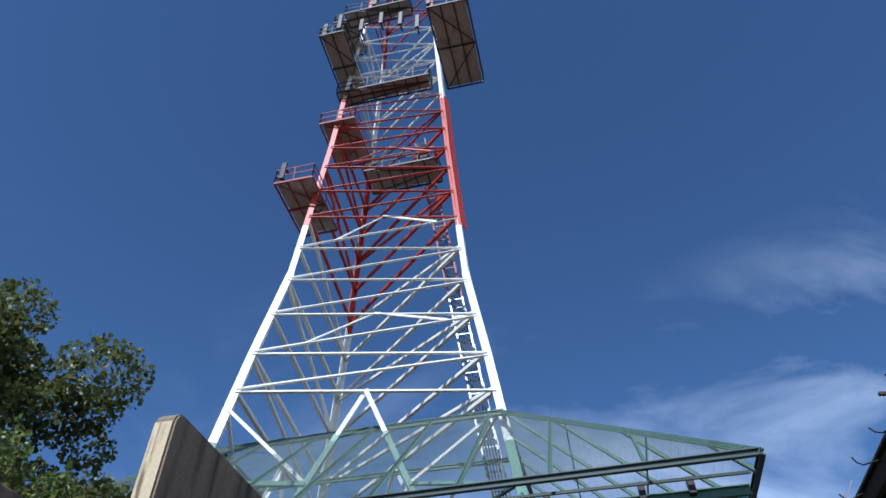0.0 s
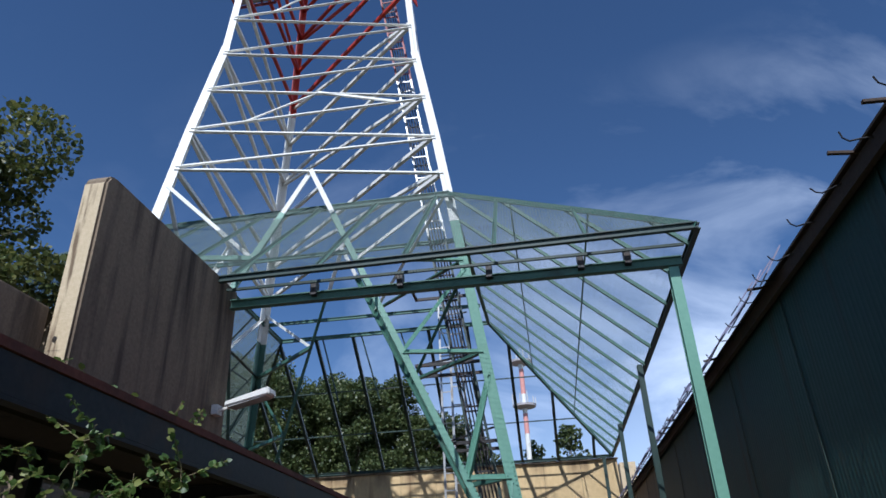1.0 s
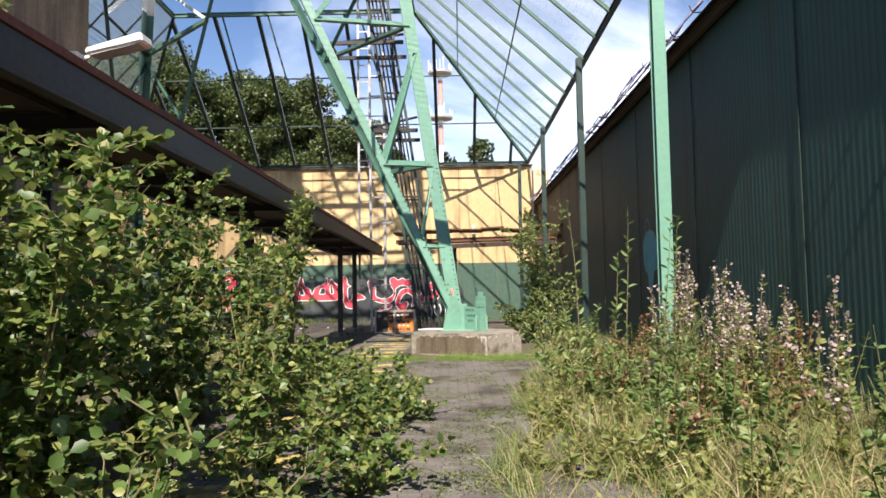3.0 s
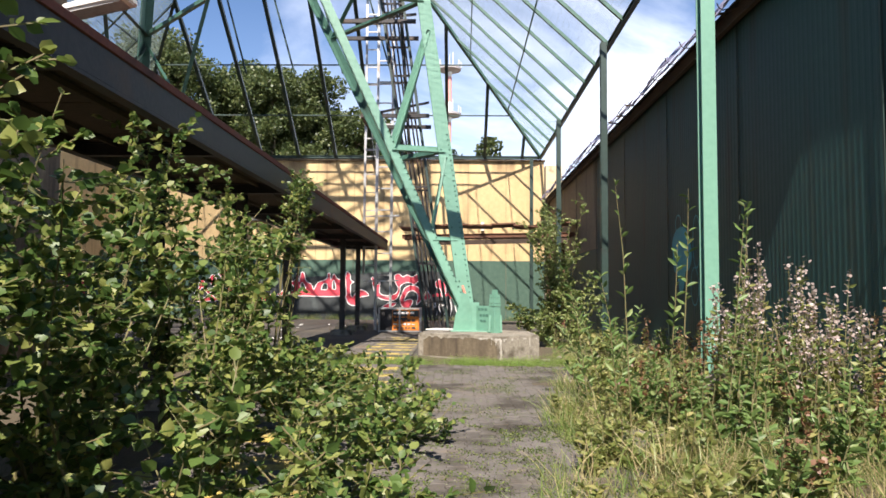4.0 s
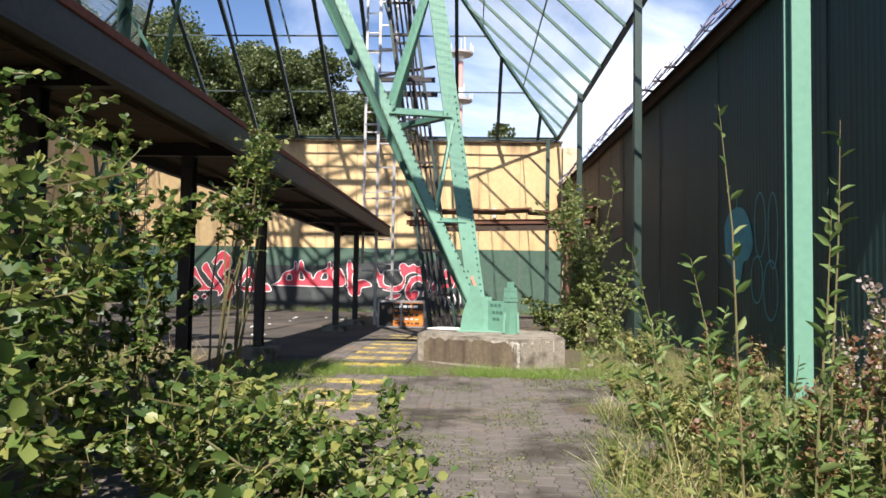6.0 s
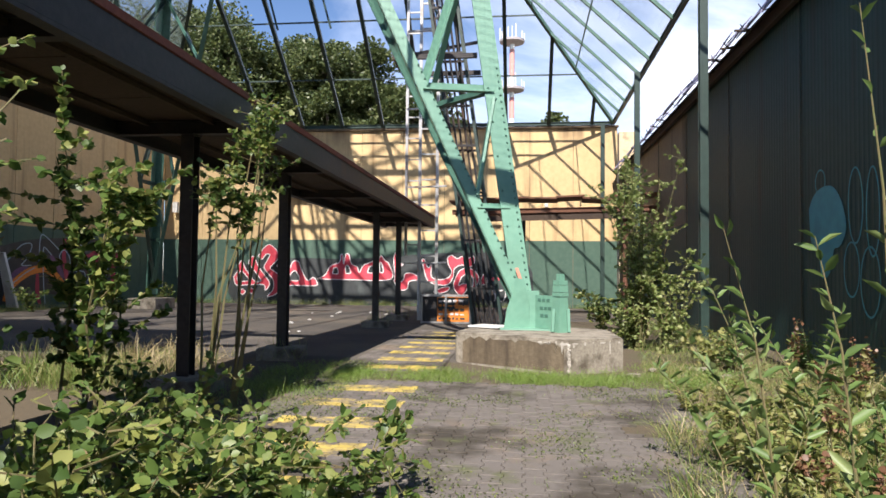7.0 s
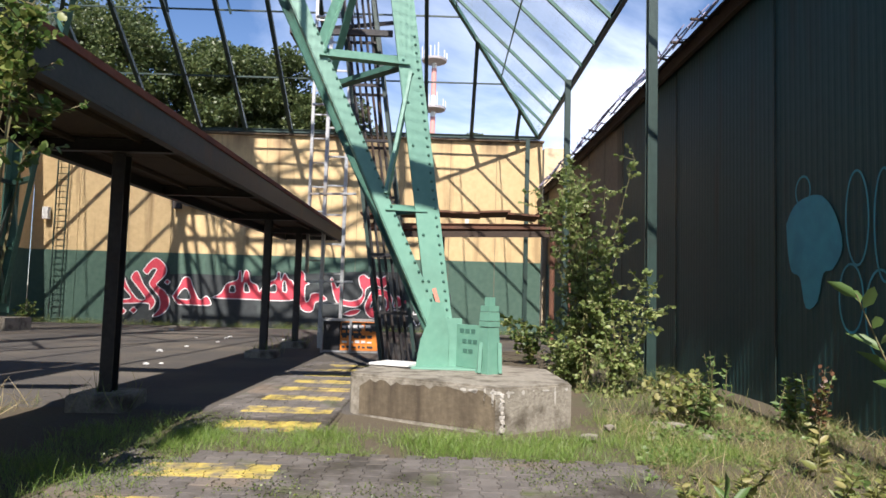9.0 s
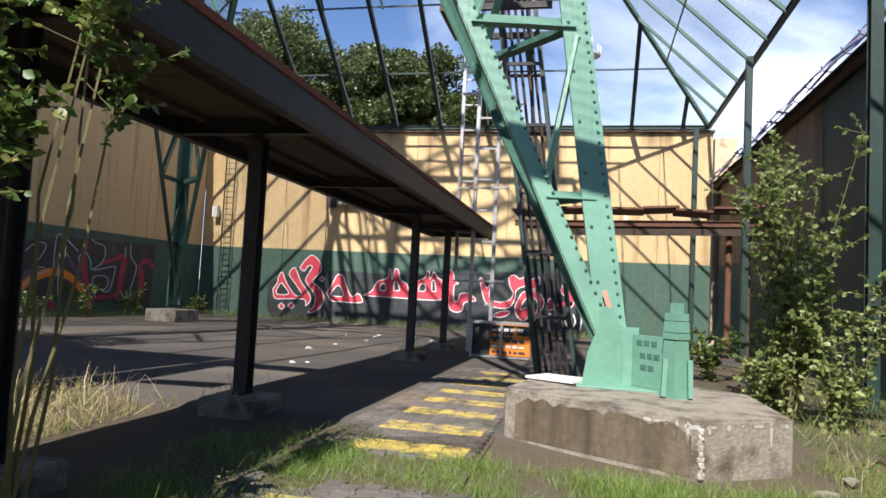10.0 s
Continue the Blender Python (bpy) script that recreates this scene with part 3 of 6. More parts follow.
def build_net_roof():
    roof = thing("net_roof", "green steel lattice roof with wire netting round the tower", "roof", kind="structure")
    for i in range(4):
        bm = bmesh.new()
        angle_bar(bm, EAVE[i], RING[i], 0.16)
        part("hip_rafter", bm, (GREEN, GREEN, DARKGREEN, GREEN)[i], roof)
        bm = bmesh.new()
        ibeam(bm, RING[i], RING[(i + 1) % 4], 0.16, 0.22)
        part("ring_beam", bm, GREEN, roof)
        bm = bmesh.new()
        ibeam(bm, EAVE[i], EAVE[(i + 1) % 4], 0.14, 0.18)
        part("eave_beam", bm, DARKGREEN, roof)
    gap = (2.05, 2.3, 2.3, 2.4)
    # sides: 0 right slope, 1 far slope, 2 left slope, 3 near slope
    for i in range(4):
        a, b, ta, tb = EAVE[i], EAVE[(i + 1) % 4], RING[i], RING[(i + 1) % 4]
        length = (b - a).length
        s = gap[i] * 0.5
        while s < length:
            p, q = slope_line(a, b, ta, tb, s)
            if (q - p).length > 0.6:
                bm = bmesh.new()
                angle_bar(bm, p, q, 0.11 if i != 1 else 0.18, 0.02)
                # right and near slopes take the lighter green, far and left the darker
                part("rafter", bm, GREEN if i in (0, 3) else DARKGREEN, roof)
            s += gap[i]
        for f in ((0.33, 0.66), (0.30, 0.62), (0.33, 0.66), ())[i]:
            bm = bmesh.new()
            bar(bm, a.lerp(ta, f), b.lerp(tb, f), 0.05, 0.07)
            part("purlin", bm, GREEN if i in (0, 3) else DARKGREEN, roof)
    # wire netting; the left slope's is thickened to shade the west wall
    for i, fine, r in ((3, 0.085, 0.0052), (0, 0.10, 0.0034), (2, 0.08, 0.012)):
        a, b, ta, tb = EAVE[i], EAVE[(i + 1) % 4], RING[i], RING[(i + 1) % 4]
        nrm = (b - a).cross(ta - a).normalized()
        if nrm.z < 0:
            nrm = -nrm
        lift = nrm * 0.10
        verts, faces = [], []

        def wire(p, q, w):
            p, q, d, sd, u = frame_of(p + lift, q + lift, nrm)
            k = len(verts)
            for c in (p, q):
                for v in (sd * w - u * w * 0.6, -sd * w - u * w * 0.6, u * w):
                    verts.append(tuple(c + v))
            faces.extend(((k, k + 1, k + 4, k + 3), (k + 1, k + 2, k + 5, k + 4), (k + 2, k, k + 3, k + 5)))
        s = fine
        while s < (b - a).length:
            p, q = slope_line(a, b, ta, tb, s)
            if (q - p).length > 0.05:
                wire(p, q, r)
            s += fine
        rise = (ta - a).length
        f = 0.012
        while f < 1:
            wire(a.lerp(ta, f), b.lerp(tb, f), r * (1.0 if i == 3 else 0.7))
            f += (0.16 if i == 3 else 0.32) / rise
        ob = new("wire_netting", mesh_from("wire_netting", verts, faces, NETWIRE))
        ob.parent = roof
        tagged(ob, "wire netting, thickened on the left slope to cut light", kind="stuff")
    # front beam with its clips, carried by the corner post
    bm = bmesh.new()
    ibeam(bm, (-8.3, 17.1, 9.42), (3.85, 17.1, 9.42), 0.2, 0.26)
    part("front_beam", bm, GREEN, roof)
    bm = bmesh.new()
    bar(bm, (-8.3, 16.75, 9.72), (3.9, 16.75, 9.72), 0.07, 0.07)
    part("front_rail", bm, DARKGREEN, roof)
    for x in (-5.9, -3.5, -1.1, 1.3, 2.5):
        bm = bmesh.new()
        box(bm, (x - 0.08, 16.9, 9.42), (x + 0.08, 17.2, 9.85))
        part("clip", bm, DARKSTEEL, roof)
    for y in (27.4, 31.5, 35.2):
        bm = bmesh.new()
        ibeam(bm, (-14.9, y, 16.28), (-2.75, y, 16.28), 0.13, 0.18)
        part("cross_beam", bm, GREEN, roof)
    # struts from the ring down to the tower
    for x in (-12.6, -10.2, -7.8, -5.4):
        bm = bmesh.new()
        bar(bm, (x, 38.0, 16.2), (x + 1.2, 37.7, 12.2), 0.07, 0.07)
        part("strut", bm, DARKGREEN, roof)
    for x, y, mat, w in ((3.60, 17.15, MINT, 0.25), (3.80, 26.6, DARKGREEN, 0.2), (3.85, 36.6, DARKGREEN, 0.2), (3.6, 45.9, DARKGREEN, 0.2)):
        post = thing("roof_post", "upright steel post painted mint green" if mat is MINT else "upright steel post painted dark green", "post", "roof posts", at=(x, y, ground_z(x, y) - 0.05))
        bm = bmesh.new()
        ibeam(bm, (0, 0, 0), (0, 0, 9.30 if mat is MINT else 9.66 - ground_z(x, y)), w, w, 0.03, up=(0, 1, 0))
        part("shaft", bm, mat, post)
        bm = bmesh.new()
        box(bm, (-0.25, -0.25, -0.02), (0.25, 0.25, 0.06), 0.01)
        part("base_plate", bm, mat, post)


build_net_roof()

# ---------------------------------------------------------------- lattice tower
PHI = radians(13.2)
CEN = (-9.56, 28.03)


def half(z):
    pts = ((0.5, 7.51), (19.8, 5.16), (25.3, 4.40), (36.7, 3.68), (54.0, 2.87), (75.0, 1.9))
    for (z0, h0), (z1, h1) in zip(pts, pts[1:]):
        if z <= z1:
            return h0 + (h1 - h0) * (z - z0) / (z1 - z0)
    return 1.9


def leg_at(i, z):
    """Leg i of the three (0 near, 1 far, 2 near side) at height z."""
    if i == 1:
        pts = ((0.2, -17.2, 38.2), (28.6, -13.45, 32.8), (40.0, -12.4, 30.9), (54.0, -11.6, 29.6), (75.0, -11.0, 28.4))
        for (z0, x0, y0), (z1, x1, y1) in zip(pts, pts[1:]):
            if z <= z1:
                f = (z - z0) / (z1 - z0)
                return Vector((x0 + (x1 - x0) * f, y0 + (y1 - y0) * f, z))
    sx, sy = (1 if i == 0 else -1), -1
    h = half(z)
    c, s = math.cos(PHI), math.sin(PHI)
    return Vector((CEN[0] + c * sx * h - s * sy * h, CEN[1] + s * sx * h + c * sy * h, z))


BANDS = ((0.5, 15.2, MINT), (15.2, 29.0, WHITE), (29.0, 42.8, RED), (42.8, 55.5, WHITE), (55.5, 72.0, RED))
LEVELS = [17.7, 19.8, 22.3, 24.8, 27.2, 29.8, 32.2, 34.6, 36.7, 39.0, 41.2, 43.4, 45.8, 48.4, 51.2, 54.2, 57.6, 61.4, 65.6, 70.0]


def paint_at(z):
    for a, b, m in BANDS:
        if z < b:
            return m
    return RED


def build_tower():
    tower = thing("lattice_tower", "tall steel lattice mast in green, white and red bands", "tower")
    fx = Vector((math.cos(PHI), math.sin(PHI), 0))
    fy = Vector((-math.sin(PHI), math.cos(PHI), 0))
    for i in range(3):
        sx, sy = ((1, -1), (-1, 1), (-1, -1))[i]
        for a, b, m in BANDS:
            zs = [a] + [z for z in (6.0, 11.5, 19.8, 25.3, 31.0, 36.7, 48.0, 54.0, 62.0) if a < z < b] + [b]
            for z0, z1 in zip(zs, zs[1:]):
                p, q = leg_at(i, z0), leg_at(i, z1)
                w = 0.37 if z0 < 25 else 0.31 if z0 < 40 else 0.26
                # legs behind the near one get a darker green, their shade put into colour
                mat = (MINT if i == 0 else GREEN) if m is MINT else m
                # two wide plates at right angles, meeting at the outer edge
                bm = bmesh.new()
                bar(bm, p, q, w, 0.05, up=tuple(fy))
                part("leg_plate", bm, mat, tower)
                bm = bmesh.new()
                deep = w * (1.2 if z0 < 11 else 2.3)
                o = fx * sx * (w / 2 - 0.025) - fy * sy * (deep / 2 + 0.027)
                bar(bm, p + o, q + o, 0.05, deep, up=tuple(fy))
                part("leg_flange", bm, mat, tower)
    # deep stepped plates behind the near leg, standing in for the shaded right face
    back = Vector((0.36, 1, 0)).normalized()
    z = 15.4
    while z < 55:
        z1 = min(z + 2.35, 55)
        p, q = leg_at(0, z), leg_at(0, z1)
        w = 0.45 if z < 29 else 1.0 if z < 42.8 else 0.5
        bm = bmesh.new()
        bar(bm, p + back * w / 2, q + back * (w / 2 - 0.06), 0.05, w, up=tuple(back))
        part("face_stand_in", bm, paint_at((z + z1) / 2), tower)
        z = z1
    # faces: 0 right (legs 0-1), 1 left (1-2), 2 near (2-0)
    for f in range(3):
        i, j = f, (f + 1) % 3
        for k, z in enumerate(LEVELS):
            m = paint_at(z)
            bm = bmesh.new()
            angle_bar(bm, leg_at(i, z), leg_at(j, z), 0.17 if z < 40 else 0.12)
            part("girt", bm, m, tower)
            if k + 1 < len(LEVELS):
                z1 = LEVELS[k + 1]
                if f != 2 and k % 2:
                    continue
                p, q = leg_at(i, z + 0.15), leg_at(j, z1 - 0.15)
                bm = bmesh.new()
                angle_bar(bm, p, q, 0.15 if z < 40 else 0.11)
                part("diagonal", bm, paint_at((z + z1) / 2), tower)
                if f == 2 and k % 3 == 1 and z < 40:
                    # knee braces that meet on the girt above
                    mid = leg_at(i, z1).lerp(leg_at(j, z1), 0.5)
                    for e in (p.lerp(q, 0.22), p.lerp(q, 0.86)):
                        bm = bmesh.new()
                        angle_bar(bm, e, mid, 0.10)
                        part("knee_brace", bm, paint_at(z), tower)
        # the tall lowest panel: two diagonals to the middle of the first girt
        # right and left faces carry their shade as darker greens than the near one
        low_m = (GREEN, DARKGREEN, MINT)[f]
        zt = LEVELS[0]
        top = leg_at(i, zt).lerp(leg_at(j, zt), 0.5)
        for n_leg in (i, j):
            base = leg_at(n_leg, 0.9)
            bm = bmesh.new()
            split = 0.87
            cut = base.lerp(top, split)
            out = (leg_at(j, 5) - leg_at(i, 5)).cross(Vector((0, 0, 1))).normalized()
            bar(bm, base, cut, 0.21, 0.03, up=tuple(out))
            bar(bm, base, cut, 0.03, 0.13, up=tuple(out), dw=0.105 if n_leg == i else -0.105, dh=-0.081)
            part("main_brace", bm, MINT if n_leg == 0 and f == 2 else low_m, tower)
            bm = bmesh.new()
            angle_bar(bm, cut, top, 0.19, 0.03)
            part("main_brace", bm, WHITE, tower)
            # ties between leg and brace
            for z, up in ((2.9, False), (5.3, True), (9.6, True), (13.4, True)):
                fr = (z - 0.9) / (zt - 0.9)
                pb, pl = base.lerp(top, fr), leg_at(n_leg, z)
                bm = bmesh.new()
                angle_bar(bm, pb, pl, 0.10 if z < 4 else 0.17, 0.02)
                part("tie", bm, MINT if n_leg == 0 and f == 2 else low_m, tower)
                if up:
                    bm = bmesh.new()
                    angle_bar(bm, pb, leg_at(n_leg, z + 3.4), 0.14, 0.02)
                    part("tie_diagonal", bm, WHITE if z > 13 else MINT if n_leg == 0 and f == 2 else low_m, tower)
                if z == 2.9:
                    bm = bmesh.new()
                    bar(bm, pb + Vector((0, 0, 0.2)), leg_at(n_leg, 5.1), 0.05, 0.11)
                    part("tie_diagonal", bm, MINT if n_leg == 0 and f == 2 else low_m, tower)
    return tower


tower = build_tower()

# foundation blocks under the legs
def footing(name, outline, z0, z1, label, chips=0):
    t = thing(name, label, "foundation", "tower footings")
    bm = bmesh.new()
    prism(bm, outline, z0, z1, 0.025)
    part("block", bm, BLOCKC, t)
    rnd = random.Random(8)
    if chips:
        # damp brown skin on the long face, broken pale arris at the corner and along the upper edge
        a, b = Vector((*outline[1], 0)), Vector((*outline[2], 0))
        d = (b - a).normalized()
        nrm = Vector((d.y, -d.x, 0))
        bm = bmesh.new()
        n = 24
        lo, hi = [], []
        for k in range(n + 1):
            c = a.lerp(b, 0.06 + 0.90 * k / n) + nrm * 0.004
            lo.append(bm.verts.new(c + Vector((0, 0, 0.0))))
            hi.append(bm.verts.new(c + Vector((0, 0, z1 - 0.045 - rnd.uniform(0, 0.07) - (0.10 if k in (0, n) else 0)))))
        for k in range(n):
            bm.faces.new((lo[k], lo[k + 1], hi[k + 1], hi[k]))
        part("stained_skin", bm, STAINED, t, "dark brown damp-stained face")
        c = Vector((*outline[2], 0))
        for k in range(9):
            zz = 0.02 + k * 0.05
            bm = bmesh.new()
            bmesh.ops.create_icosphere(bm, subdivisions=1, radius=1.0)
            for v in bm.verts:
                v.co = Vector((v.co.x * 0.035, v.co.y * 0.035, v.co.z * 0.05)) * rnd.uniform(0.6, 1.1) + c + Vector((-0.012 * rnd.uniform(-1, 1), 0.012, zz))
            part("broken_arris", bm, CHIP, t, "pale broken corner")
    for k in range(chips):
        # pale broken spots along the upper edge
        i = rnd.choice((1, 1, 2, 2, 0))
        a, b = Vector((*outline[i], 0)), Vector((*outline[i + 1], 0))
        d = (b - a).normalized()
        nrm = Vector((d.y, -d.x, 0))
        c = a.lerp(b, rnd.choice((rnd.uniform(0.02, 0.98), rnd.uniform(0.75, 0.99) if i == 1 else rnd.uniform(0.01, 0.25))))
        w, h = rnd.uniform(0.02, 0.08), rnd.uniform(0.012, 0.035) if k % 5 else rnd.uniform(0.06, 0.16)
        w = w if k % 5 else 0.022
        bm = bmesh.new()
        m = 7
        zc = z1 - 0.05 - h * 0.6
        vs = [bm.verts.new(c + nrm * (0.004) + d * (w * math.cos(2 * math.pi * q / m) * rnd.uniform(0.6, 1)) + Vector((0, 0, zc + h * math.sin(2 * math.pi * q / m) * rnd.uniform(0.6, 1)))) for q in range(m)]
        bm.faces.new(vs)
        part("chip", bm, CHIP, t)


STAINED = surface("stained_concrete", (0.10, 0.078, 0.048), (0.16, 0.125, 0.08), (0.055, 0.04, 0.025), big=1.6, fine=12, rough=0.85, bump=0.5, streak=True, dirt_lo=0.42, dirt_hi=0.66)
CHIP = surface("fresh_concrete", (0.38, 0.35, 0.30), (0.46, 0.43, 0.38), (0.25, 0.22, 0.18), fine=25, rough=0.9)
footing("tower_footing", [(-1.83, 21.62), (-1.79, 21.46), (0.12, 20.36), (1.05, 20.95), (1.0, 22.6), (0.1, 23.3), (-1.5, 23.2)], -0.1, 0.52, "chipped stained concrete tower foundation block", 20)
footing("tower_footing", [(-17.9, 37.3), (-16.5, 37.2), (-16.4, 38.7), (-17.8, 38.9)], -0.4, 0.32, "square concrete tower foundation block")
nl = leg_at(2, 0.5)
footing("tower_footing", [(nl.x - 1, nl.y - 1), (nl.x + 1, nl.y - 1), (nl.x + 1, nl.y + 1), (nl.x - 1, nl.y + 1)], -0.2, 0.5, "square concrete tower foundation block")

# ---------------------------------------------------------------- tower details
def build_leg_foot():
    """Gusset plates, bolts and the capped stub beside the near leg, all fixed to the tower."""
    f = leg_at(0, 0.52)
    bm = bmesh.new()
    outline = [(-0.28, 0.0), (0.20, 0.0), (0.20, 0.50), (0.10, 0.95), (-0.06, 0.98), (-0.14, 0.62), (-0.22, 0.40)]
    a = [bm.verts.new((f.x - 0.16 + x, f.y - 0.10 + 0.22 * x, 0.52 + z)) for x, z in outline]
    b = [bm.verts.new((f.x - 0.16 + x, f.y - 0.05 + 0.22 * x, 0.52 + z)) for x, z in outline]
    bm.faces.new(a)
    bm.faces.new(b[::-1])
    for i in range(len(a)):
        bm.faces.new((a[i], b[i], b[(i + 1) % len(a)], a[(i + 1) % len(a)]))
    part("gusset_plate", bm, MINT, tower)
    bm = bmesh.new()
    bar(bm, (f.x - 0.02, f.y + 0.05, 0.52), (f.x - 0.02, f.y + 0.05, 1.25), 0.08, 0.5, up=(1, 0, 0))
    part("gusset_plate", bm, MINT, tower)
    bm = bmesh.new()
    box(bm, (f.x - 0.50, f.y - 0.35, 0.515), (f.x + 0.50, f.y + 0.45, 0.545), 0.01)
    part("base_plate", bm, MINT, tower)
    # capped stub
    x, y = 0.06, 21.85
    for z0, z1, r0, r1 in ((0.52, 1.16, 0.165, 0.115), (1.17, 1.24, 0.13, 0.13), (1.25, 1.37, 0.125, 0.12), (1.38, 1.46, 0.115, 0.115), (1.46, 1.58, 0.065, 0.065)):
        bm = bmesh.new()
        bar(bm, (x, y, z0), (x, y, z1), 1.6 * r0, 1.6 * r0, up=(0.8, 0.6, 0), w2=1.6 * r1, h2=1.6 * r1)
        part("stub_block", bm, MINT, tower)
    bm = bmesh.new()
    bar(bm, (f.x + 0.1, f.y + 0.12, 0.86), (x - 0.02, y + 0.12, 0.86), 0.05, 0.62)
    part("link_plate", bm, MINT, tower)
    for dx in (-0.14, 0.15):
        bm = bmesh.new()
        bar(bm, (x + dx, y - 0.12, 0.54), (x + dx * 0.9, y - 0.12, 0.95), 0.05, 0.10)
        part("stiffener", bm, MINT, tower)
    # rivet heads along the near leg and its brace
    base = bmesh.new()
    bmesh.ops.create_uvsphere(base, u_segments=6, v_segments=4, radius=0.024)
    me = bpy.data.meshes.new("rivet")
    base.to_mesh(me)
    base.free()
    me.materials.append(GREEN)
    fx = Vector((math.cos(PHI), math.sin(PHI), 0))
    top = leg_at(2, LEVELS[0]).lerp(leg_at(0, LEVELS[0]), 0.5)
    b0 = leg_at(0, 0.9)
    for k in range(34):
        z = 1.1 + k * 0.14
        spots = []
        spots.append(leg_at(0, z) + fx * 0.13)
        if k % 5 == 0:
            spots.append(leg_at(0, z) - fx * 0.10)
        p = b0.lerp(top, (z - 0.9) / (LEVELS[0] - 0.9))
        spots.append(p + fx * 0.10)
        for i, s in enumerate(spots):
            ob = new("rivet", me)
            ob.parent = tower
            ob.location = s + Vector((0, -0.03, 0))
    # rust-red primer worn through near the foot
    bm = bmesh.new()
    p, q = b0.lerp(top, 0.01), b0.lerp(top, 0.032)
    bar(bm, p + Vector((0.10, -0.06, 0.10)), q + Vector((0.10, -0.06, 0.25)), 0.012, 0.06)
    part("primer_patch", bm, surface("red_primer", (0.55, 0.20, 0.14), (0.62, 0.26, 0.18), (0.25, 0.3, 0.22), fine=20, rough=0.8), tower)
    a, b = Vector((f.x + 0.1, f.y + 0.09, 0)), Vector((x - 0.02, y + 0.09, 0))
    for z, spans in ((1.08, ((0.22, 0.34), (0.38, 0.50), (0.55, 0.66))), (0.93, ((0.30, 0.42), (0.46, 0.56), (0.60, 0.72))), (0.79, ((0.32, 0.44), (0.48, 0.60)))):
        for f0, f1 in spans:
            bm = bmesh.new()
            bar(bm, a.lerp(b, f0) + Vector((0, -0.012, z)), a.lerp(b, f1) + Vector((0, -0.012, z)), 0.01, 0.06)
            part("scrawl_bar", bm, GREEN, tower)


build_leg_foot()


def railing(bm, pts, h=1.1, r=0.035):
    for a, b in zip(pts, pts[1:]):
        a, b = Vector(a), Vector(b)
        for k in (0.5, 1.0):
            bar(bm, a + Vector((0, 0, h * k)), b + Vector((0, 0, h * k)), r * 1.4, r * 1.4)
        n = max(1, round((b - a).length / 1.2))
        for i in range(n + 1):
            p = a.lerp(b, i / n)
            bar(bm, p, p + Vector((0, 0, h)), r * 1.3, r * 1.3, up=(0, 1, 0))


def platform(name, x0, x1, y0, y1, z, mat, label):
    pl = thing(name, label, "platform", "tower platforms")
    bm = bmesh.new()
    box(bm, (x0 + 0.1, y0 + 0.1, z), (x1 - 0.1, y1 - 0.1, z + 0.05))
    part("deck", bm, GRATE, pl)
    n = max(2, round((x1 - x0) / 0.8))
    for i in range(n + 1):
        x = x0 + (x1 - x0) * i / n
        bm = bmesh.new()
        bar(bm, (x, y0, z - 0.06), (x, y1, z - 0.06), 0.08, 0.11)
        part("joist", bm, mat, pl)
    for y in (y0, (y0 + y1) / 2, y1):
        bm = bmesh.new()
        bar(bm, (x0, y, z - 0.08), (x1, y, z - 0.08), 0.08, 0.14)
        part("bearer", bm, mat, pl)
    bm = bmesh.new()
    bar(bm, (x0, y0, z - 0.07), (x1, (y0 + y1) / 2, z - 0.07), 0.06, 0.06)
    bar(bm, (x1, (y0 + y1) / 2, z - 0.07), (x0, y1, z - 0.07), 0.06, 0.06)
    part("cross_brace", bm, mat, pl)
    bm = bmesh.new()
    railing(bm, [(x0, y0, z), (x1, y0, z), (x1, y1, z), (x0, y1, z), (x0, y0, z)])
    part("railing", bm, mat, pl)


REDSTEEL = surface("dark_red_steel", (0.23, 0.03, 0.03), (0.30, 0.04, 0.035), (0.12, 0.03, 0.03), fine=8, rough=0.55, bump=0.08)
platform("tower_platform", -5.3, -2.55, 20.3, 26.8, 46.0, DARKSTEEL, "broad grated steel platform on the white mast section")
platform("tower_platform", -13.1, -11.3, 20.6, 26.0, 46.0, DARKSTEEL, "narrow grated steel platform with dark railings")
platform("tower_platform", -14.6, -12.3, 22.0, 26.3, 32.0, REDSTEEL, "red railed steel platform on the red mast section")
platform("tower_platform", -10.7, -6.0, 25.6, 27.6, 36.4, DARKSTEEL, "grated inner platform between the tower legs")
platform("tower_platform", -13.3, -10.9, 23.4, 27.2, 39.4, REDSTEEL, "small red railed platform beside the mast")


platform("tower_platform", -11.9, -7.0, 21.4, 22.6, 50.4, DARKSTEEL, "dark railed walkway across the upper mast")
platform("tower_platform", -13.0, -11.4, 22.0, 25.0, 50.6, DARKSTEEL, "small dark platform high on the mast")
platform("tower_platform", -12.6, -6.0, 23.6, 24.8, 43.2, DARKSTEEL, "dark grated walkway inside the mast")


def antenna(x, y, z, h):
    t = thing("panel_antenna", "narrow dark panel antenna fixed to the mast", "antenna", "mast antennas")
    bm = bmesh.new()
    tube(bm, [(x, y, z - 0.3), (x, y, z + h + 0.3)], 0.045, 6)
    part("pole", bm, DARKSTEEL, t)
    bm = bmesh.new()
    box(bm, (x - 0.15, y - 0.22, z), (x + 0.15, y - 0.06, z + h), 0.03)
    part("panel", bm, DARKSTEEL, t)
    for dz in (0.2, h - 0.2):
        bm = bmesh.new()
        box(bm, (x - 0.06, y - 0.058, z + dz - 0.04), (x + 0.06, y + 0.5, z + dz + 0.04))
        part("clamp", bm, DARKSTEEL, t)


